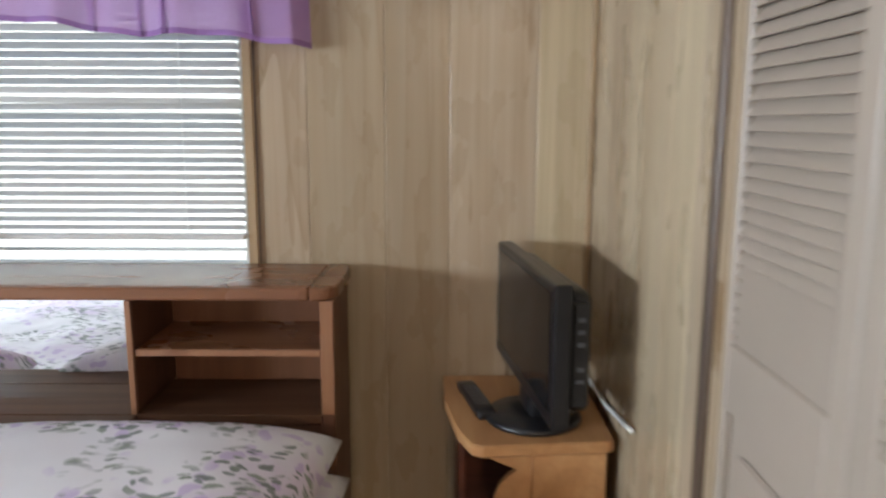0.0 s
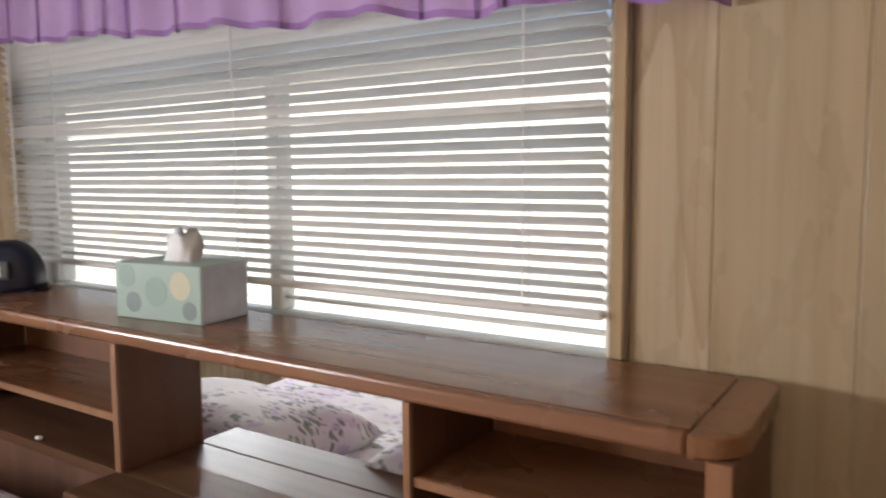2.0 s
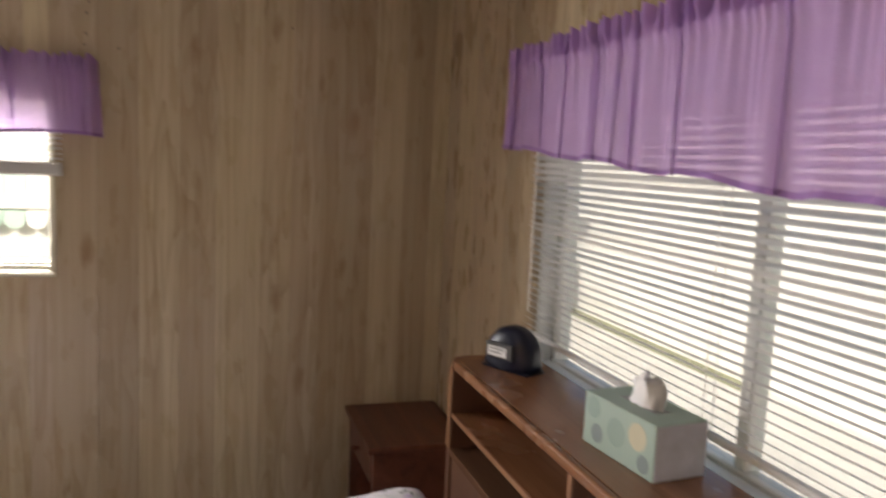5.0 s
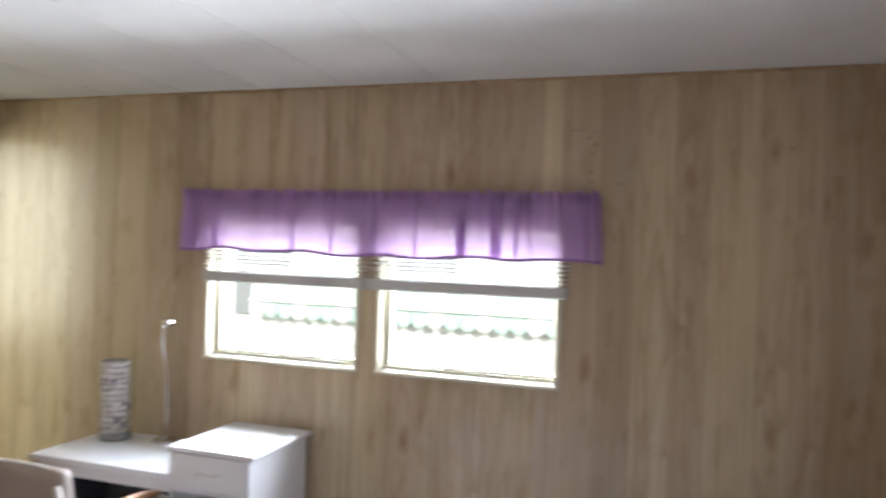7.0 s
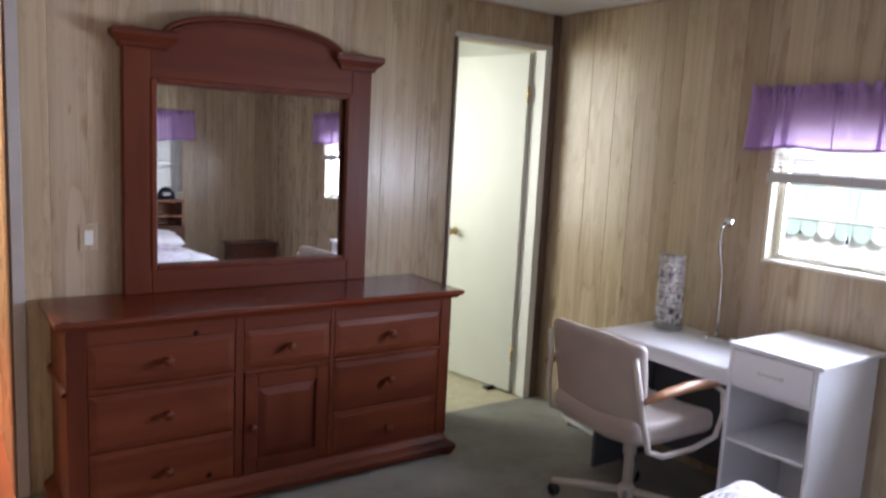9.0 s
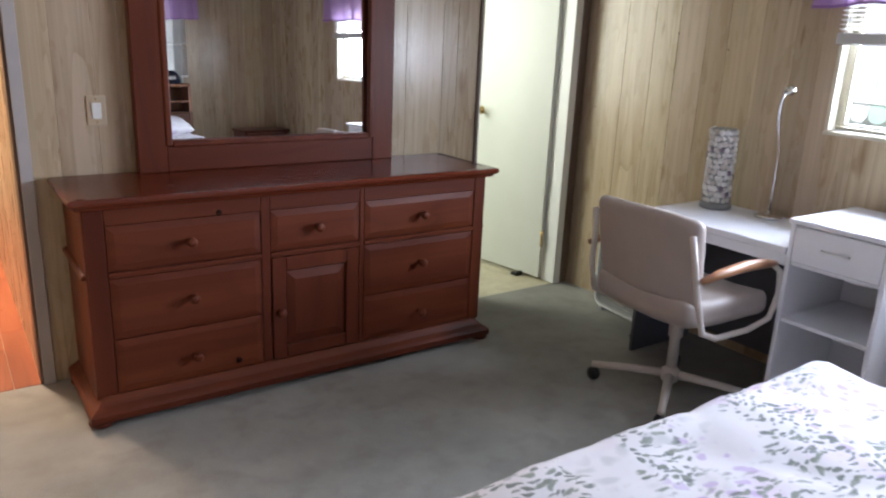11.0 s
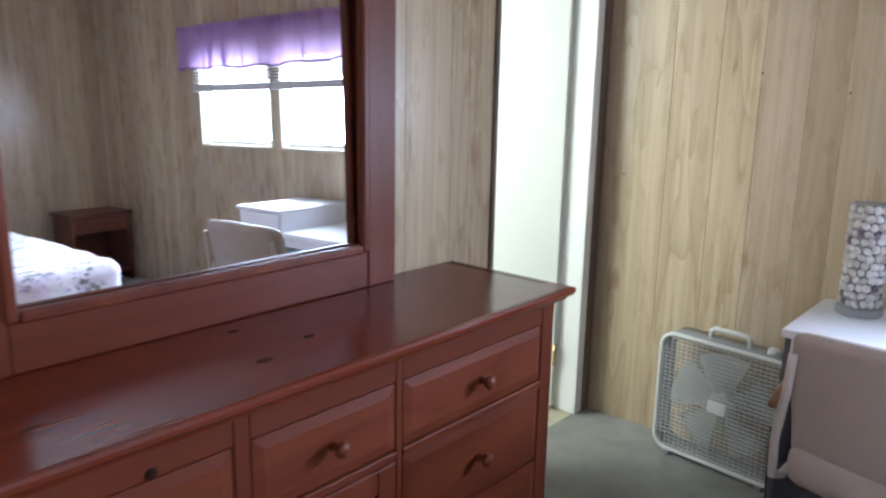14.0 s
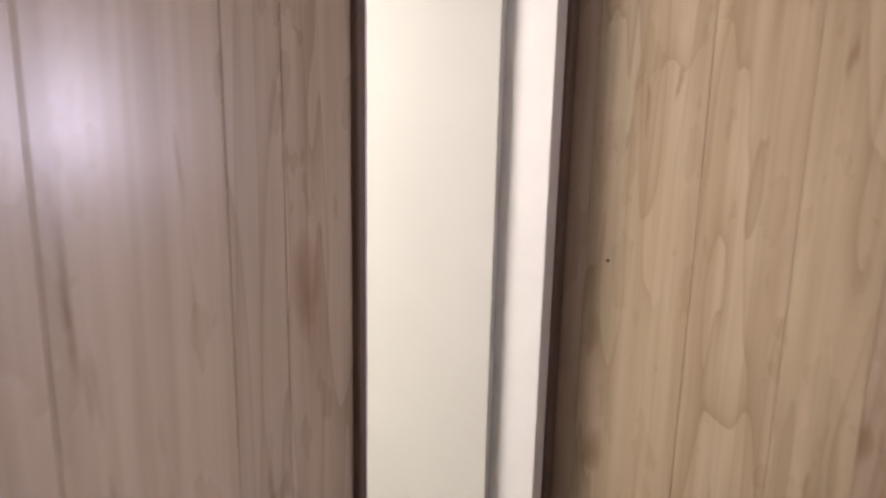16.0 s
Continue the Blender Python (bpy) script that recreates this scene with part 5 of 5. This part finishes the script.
def shell_lamp():
    l = thing("shell_lamp", (0.118, -3.222, 0.646), "cylinder lamp covered in white and purple shells", "lamp")
    ORIGIN["shell_lamp"] = Vector((0, 0, 0))
    l.rotation_euler = (0, radians(1.5), 0)
    part("base", lathe([(0.062, 0), (0.066, 0.004), (0.066, 0.020), (0.060, 0.026)], (0, 0, 0), "z", 26), GREY, l, "grey wooden foot", True)
    part("core", lathe([(0.048, 0.026), (0.050, 0.335), (0.046, 0.338)], (0, 0, 0), "z", 24), GREY, l, "dark gaps between the shells")
    rng = random.Random(8)
    mats = [SHELL, plain("shell_pale", (0.74, 0.71, 0.68), 0.3, vary=0.2, scale=40), plain("shell_purple", (0.26, 0.20, 0.27), 0.3, vary=0.4, scale=40)]
    for row in range(13):
        z = 0.042 + row * 0.0235
        for k in range(15):
            a = 2 * math.pi * (k + 0.5 * (row % 2) + rng.uniform(-0.18, 0.18)) / 15
            bm = bmesh.new()
            bmesh.ops.create_icosphere(bm, subdivisions=1, radius=1.0)
            sx, sy, sz = rng.uniform(0.006, 0.010), rng.uniform(0.010, 0.016), rng.uniform(0.011, 0.017)
            mtx = Matrix.Rotation(a, 4, "Z") @ Matrix.Translation((0.053, 0, z + rng.uniform(-0.004, 0.004))) @ Matrix.Rotation(rng.uniform(0, 3), 4, "X") @ Matrix.Diagonal((sx, sy, sz, 1))
            bm.transform(mtx)
            part("shell", bm, mats[rng.choice((0, 0, 0, 1, 1, 1, 1, 2))], l, "", True)


shell_lamp()


def gooseneck():
    g = thing("gooseneck_lamp", (0.068, -3.00, 0.646), "slim chrome gooseneck desk lamp", "desk lamp")
    part("base", lathe([(0.055, 0), (0.056, 0.006), (0.045, 0.012), (0.012, 0.018), (0.008, 0.03)], (0.068, -3.00, 0.646), "z", 24), CHROME, g, "", True)
    pts = [(0.068, -3.00, 0.66), (0.068, -3.00, 0.80), (0.068, -3.002, 0.92), (0.070, -3.012, 0.98), (0.078, -3.018, 1.03), (0.088, -3.016, 1.08), (0.100, -3.005, 1.125), (0.112, -2.990, 1.155)]
    part("neck", tube(pts, [0.005, 0.005, 0.005, 0.0065, 0.007, 0.007, 0.007, 0.007], 10), CHROME, g, "flexible chrome neck", True)
    part("head", tube([(0.110, -2.993, 1.152), (0.122, -2.976, 1.168), (0.134, -2.955, 1.165), (0.140, -2.945, 1.155)], [0.008, 0.013, 0.016, 0.017], 12), CHROME, g, "small chrome lamp head", True)


gooseneck()


def office_chair():
    c = thing("swivel_chair", (0.615, -2.965, 0), "beige vinyl swivel chair with wooden armrests", "chair")
    ORIGIN["swivel_chair"] = Vector((0, 0, 0))
    c.rotation_euler = (0, 0, radians(-2))
    # the chair looks towards -x; the back is at +x
    bm = rounded_box(-0.025, 0.025, -0.228, 0.228, 0, 0.31, 0.024, 22, 0.003, 9)
    for v in bm.verts:
        k = (v.co.z - 0.1) / 0.3
        v.co.x += -0.05 * (v.co.y / 0.228) ** 2 * 0.5 + 0.045 * k
        v.co.y *= 1.0 + 0.05 * k
        v.co.z += 0.012 * (1 - (v.co.y / 0.228) ** 2) * (1 if v.co.z > 0.2 else 0)
    bm.transform(Matrix.Translation((0.222, 0, 0.455)))
    part("backrest", bm, VINYL, c, "padded beige vinyl back", True)
    bm = rounded_box(-0.22, 0.235, -0.225, 0.225, 0.360, 0.458, 0.040, 22, 0.004, 8)
    for v in bm.verts:
        if v.co.x > 0.08:
            v.co.z += 1.3 * (v.co.x - 0.08) ** 2 * (0.6 if v.co.z < 0.43 else 1.0)
        v.co.z += 0.012 * (v.co.y / 0.225) ** 2
    part("seat", bm, VINYL, c, "padded beige vinyl seat", True)
    for s in (-1, 1):
        y = s * 0.258
        arm = part("arm_frame", tube([(0.262, y * 0.86, 0.72), (0.243, y * 0.90, 0.62), (0.228, y * 0.97, 0.50), (0.195, y, 0.385), (0.12, y, 0.355), (-0.05, y, 0.355), (-0.17, y, 0.38), (-0.205, y, 0.47), (-0.19, y, 0.555), (-0.13, y, 0.592), (-0.02, y, 0.592)], 0.011, 8), BEIGE_METAL, c, "bent beige metal arm", True)
        part("armrest", tube([(0.238, y * 1.02, 0.578), (0.15, y * 1.02, 0.592), (0.03, y * 1.03, 0.604), (-0.08, y * 1.02, 0.600), (-0.155, y, 0.588)], [0.010, 0.017, 0.020, 0.018, 0.010], 10), ARM_WOOD, arm, "oak armrest", True)
    part("swivel_plate", box(-0.09, 0.09, -0.08, 0.08, 0.338, 0.358, 0.004), BLACK, c)
    part("post", lathe([(0.020, 0.10), (0.020, 0.24), (0.027, 0.245), (0.027, 0.34)], (0, 0, 0), "z", 16), BEIGE_METAL, c, "", True)
    part("hub", lathe([(0.030, 0.06), (0.036, 0.075), (0.034, 0.105), (0.022, 0.118)], (0, 0, 0), "z", 16), BEIGE_METAL, c, "", True)
    for ang in (36, 126, 216, 306):
        ca, sa = math.cos(radians(ang)), math.sin(radians(ang))
        leg = part("leg", tube([(0.02 * ca, 0.02 * sa, 0.088), (0.16 * ca, 0.16 * sa, 0.080), (0.300 * ca, 0.300 * sa, 0.066)], [0.018, 0.016, 0.013], 8), BEIGE_METAL, c, "", True)
        cx, cy = 0.292 * ca, 0.292 * sa
        part("castor", lathe([(0.010, -0.016), (0.024, -0.014), (0.027, -0.006), (0.027, 0.006), (0.024, 0.014), (0.010, 0.016)], (cx, cy, 0.027), "x" if ang in (126, 306) else "y", 16), BLACK, leg, "black twin-wheel castor", True)
        part("castor_stem", tube([(cx, cy, 0.03), (cx, cy, 0.068)], 0.006, 8), BLACK, leg)


office_chair()


def box_fan():
    f = thing("box_fan", (0.125, -3.590, 0), "white box fan with a grey housing", "fan")
    ORIGIN["box_fan"] = Vector((0, 0, 0))
    f.rotation_euler = (0, 0, radians(-6))
    hw, z0, z1, r = 0.232, 0.016, 0.462, 0.055
    # the grille looks towards +x
    def outline(inset):
        w, lo, hi, rr = hw - inset, z0 + inset, z1 - inset, max(r - inset, 0.01)
        return arc(w - rr, lo + rr, rr, -90, 0, 6) + arc(w - rr, hi - rr, rr, 0, 90, 6) + arc(-w + rr, hi - rr, rr, 90, 180, 6) + arc(-w + rr, lo + rr, rr, 180, 270, 6)

    bm = bmesh.new()
    o, i = outline(0.0), outline(0.012)
    rings = [[bm.verts.new((x, a, b)) for a, b in q] for q, x in ((o, -0.05), (o, 0.045), (i, 0.045), (i, -0.05))]
    n = len(o)
    for k in range(4):
        p, q = rings[k], rings[(k + 1) % 4]
        for j in range(n):
            bm.faces.new((p[j], p[(j + 1) % n], q[(j + 1) % n], q[j]))
    part("housing", bm, GREY, f, "grey metal housing", True)
    part("grille_rim", tube([(0.048, a, b) for a, b in outline(0.006)], 0.0085, 8, closed=True), FAN_WHITE, f, "white rounded rim", True)
    for k in range(29):
        z = z0 + 0.022 + k * 0.01435
        half = hw - 0.014 - (0.0 if abs(z - (z0 + z1) / 2) < (z1 - z0) / 2 - r else 0.03)
        part("grille_bar", box(0.046, 0.0500, -half, half, z, z + 0.0022), FAN_WHITE, f)
    for k in range(23):
        y = -hw + 0.025 + k * (2 * hw - 0.05) / 22
        part("grille_rib", box(0.0445, 0.0465, y - 0.0009, y + 0.0009, z0 + 0.016, z1 - 0.016), FAN_WHITE, f)
    part("hub_plate", box(0.0465, 0.054, -0.036, 0.036, 0.212, 0.258, 0.004), FAN_WHITE, f, "square centre badge plate")
    part("hub", lathe([(0.045, -0.02), (0.045, 0.02), (0.03, 0.028)], (0.0, 0, 0.238), "x", 20), FAN_WHITE, f, "", True)
    for k in range(5):
        bm = bmesh.new()
        rows = []
        for j in range(6):
            rr = 0.035 + 0.150 * j / 5
            row = []
            for i in range(6):
                a = -0.52 + 1.04 * i / 5
                a *= 1.0 - 0.12 * j / 5
                row.append(bm.verts.new((0.018 + 0.030 * (i / 5 - 0.5) * 1.4, rr * math.cos(a), rr * math.sin(a))))
            rows.append(row)
        for p, q in zip(rows, rows[1:]):
            for i in range(5):
                bm.faces.new((p[i], p[i + 1], q[i + 1], q[i]))
        bmesh.ops.solidify(bm, geom=list(bm.faces), thickness=0.003)
        bm.transform(Matrix.Translation((0, 0, 0.238)) @ Matrix.Rotation(radians(72 * k + 20), 4, "X"))
        part("blade", bm, FAN_WHITE, f, "", True)
    for k in range(12):
        z = z0 + 0.03 + k * 0.036
        part("rear_bar", box(-0.048, -0.0455, -hw + 0.014, hw - 0.014, z, z + 0.003), GREY, f)
    part("handle", tube([(0.0, -0.07, z1 - 0.002), (0.0, -0.068, z1 + 0.028), (0.0, -0.055, z1 + 0.036), (0.0, 0.055, z1 + 0.036), (0.0, 0.068, z1 + 0.028), (0.0, 0.07, z1 - 0.002)], 0.009, 10), FAN_WHITE, f, "white carrying handle", True)
    part("speed_knob", lathe([(0.021, 0), (0.021, 0.008), (0.017, 0.020), (0.004, 0.022)], (0.0, 0.150, z1), "z", 18), FAN_WHITE, f, "white speed dial", True)
    for y in (-0.17, 0.17):
        part("foot", box(-0.06, 0.06, y - 0.014, y + 0.014, 0.0, 0.02, 0.004), GREY, f)
    part("power_cord", tube([(0.055, 0.19, 0.24), (0.075, 0.20, 0.17), (0.085, 0.205, 0.08), (0.10, 0.215, 0.012), (0.16, 0.16, 0.006), (0.20, 0.22, 0.006)], 0.0035, 6), BLACK, f, "black power cord", True)


box_fan()
stop = thing("door_stop", (0.158, -4.425, -0.004), "small dark rubber door wedge on the floor", "door stop")
part("wedge", prism([(-4.455, -0.004), (-4.40, -0.004), (-4.40, 0.022), (-4.44, 0.012)], 0.148, 0.196, "x", 0.002), BLACK, stop)


# ---- outside ----
GRASS = plain("dry_lawn", (0.30, 0.31, 0.20), 0.95, vary=0.4, scale=2)
CONCRETE = plain("pale_concrete", (0.62, 0.61, 0.58), 0.9, vary=0.15, scale=2)
SIDING = plain("white_siding", (0.84, 0.84, 0.82), 0.5, vary=0.05, scale=3)
AWNING = plain("pale_green_awning", (0.52, 0.68, 0.60), 0.5, vary=0.1)
LEAF = plain("green_leaves", (0.055, 0.11, 0.03), 0.6, vary=0.5, scale=3)
BARK = plain("brown_bark", (0.10, 0.07, 0.05), 0.9, vary=0.4)

g = bmesh.new()
bmesh.ops.create_grid(g, x_segments=8, y_segments=8, size=400)
g.transform(Matrix.Translation((0, 0, -0.75)))
tagged(part("ground", g, GRASS), "dry green lawn around the home", "lawn", kind="structure")
tagged(part("road", box(-3.2, -0.2, -14, 9, -0.78, -0.742), CONCRETE), "pale concrete drive beside the home", "driveway", kind="structure")
tagged(part("road_north", box(-40, 30, 0.6, 4.3, -0.78, -0.738), CONCRETE), "pale concrete lane beyond the wide window", "lane", kind="structure")


def neighbour(x0, x1, y0, y1, label, face, eave=2.0):
    h = thing("mobile_home", ((x0 + x1) / 2, (y0 + y1) / 2, -0.75), label, "house", "neighbouring homes")
    h["base"] = "home_%d_%d" % (x0 * 10, y0 * 10)
    ORIGIN[h["base"]] = Vector(((x0 + x1) / 2, (y0 + y1) / 2, -0.75))
    part("wall", box(x0, x1, y0, y1, -0.75, eave), SIDING, h)
    for k in range(12):
        z = -0.5 + k * 0.2
        part("siding_lap", box(x0 - 0.012, x1 + 0.012, y0 - 0.012, y1 + 0.012, z, z + 0.02), SIDING, h)
    part("roof", prism([(y0 - 0.2, eave), (y1 + 0.2, eave), ((y0 + y1) / 2, eave + 0.35)] if face == "y" else [(x0 - 0.2, eave), (x1 + 0.2, eave), ((x0 + x1) / 2, eave + 0.35)], x0 - 0.2 if face == "y" else y0 - 0.2, x1 + 0.2 if face == "y" else y1 + 0.2, "x" if face == "y" else "y"), GREY, h)
    return h


home = neighbour(-9.5, -5.6, -9.0, 3.0, "white sided mobile home with a green awning", "x")
for k in range(5):
    y = -6.5 + k * 2.2
    wnd = part("window", box(-5.596, -5.57, y, y + 0.8, 0.6, 1.5, 0.01), GREY, home, "dark home window")
for i in range(45):
    a = -6.2 + i * 0.2
    bm = prism([(-5.572, 1.24), (-5.50, 0.70), (-5.50, 0.67), (-5.572, 0.67)], a, a + 0.196, "y")
    lathe([(0.098, 0), (0.098, 0.012)], (-5.505, a + 0.098, 0.68), "x", 14, bm)
    part("awning_slat", bm, SIDING if i % 3 == 0 else AWNING, home, "white scalloped awning strip" if i % 3 == 0 else "pale green scalloped awning strip")
part("awning_rail", tube([(-5.49, -6.2, 0.80), (-5.49, 2.8, 0.80)], 0.02, 8), SIDING, home, "white rail along the awning")
# added backdrop: a long sunlit white wall keeps the blind gaps bright
neighbour(-30.0, 9.0, 4.6, 8.6, "white sided home added as a bright backdrop across the lane", "y", 2.3)


def tree(x, y, h, seed):
    t = thing("tree", (x, y, -0.75), "leafy green garden tree", "tree", "garden trees")
    t["base"] = "tree_%d" % seed
    ORIGIN[t["base"]] = Vector((x, y, -0.75))
    rng = random.Random(seed)
    bm = tube([(x, y, -0.75), (x + 0.05, y, h * 0.3), (x - 0.05, y + 0.1, h * 0.6)], [0.16, 0.12, 0.07], 10)
    tips = []
    for k in range(9):
        a = k * 2.4
        s = Vector((x, y, h * (0.25 + 0.04 * k)))
        e = s + Vector((math.cos(a), math.sin(a), 0.9)) * rng.uniform(0.8, 1.5)
        tube([s, (s + e) / 2 + Vector((0, 0, 0.1)), e], [0.05, 0.035, 0.015], 6, bm)
        tips.append(e)
    part("trunk", bm, BARK, t, "", True)
    leaves = bmesh.new()
    for k in range(2600):
        c = rng.choice(tips) + Vector([rng.gauss(0, 0.42) for _ in range(3)])
        m = Matrix.Translation(c) @ Euler([rng.uniform(0, 6.3) for _ in range(3)]).to_matrix().to_4x4()
        q = [leaves.verts.new(m @ Vector(p)) for p in ((-0.05, 0, 0), (0, -0.03, 0.01), (0.07, 0, 0), (0, 0.03, 0.01))]
        leaves.faces.new(q)
    part("crown", leaves, LEAF, t)


tree(-4.4, -13.5, 3.4, 21)


# ---- floorboards of the hall and planks of the walls ----
rng = random.Random(4)
for i in range(8):
    y = -7.4
    while y < S - 0.01:
        e = min(y + rng.choice((0.8, 1.0, 1.2)), S - 0.003)
        part("board", box(2.62 + i * 0.11, 2.728 + i * 0.11, y, e - 0.0015, -0.0075, 0.0, 0.001), HALL_FLOOR, hall_floor)
        y = e
for made in made_walls:
    lay_planks(made)
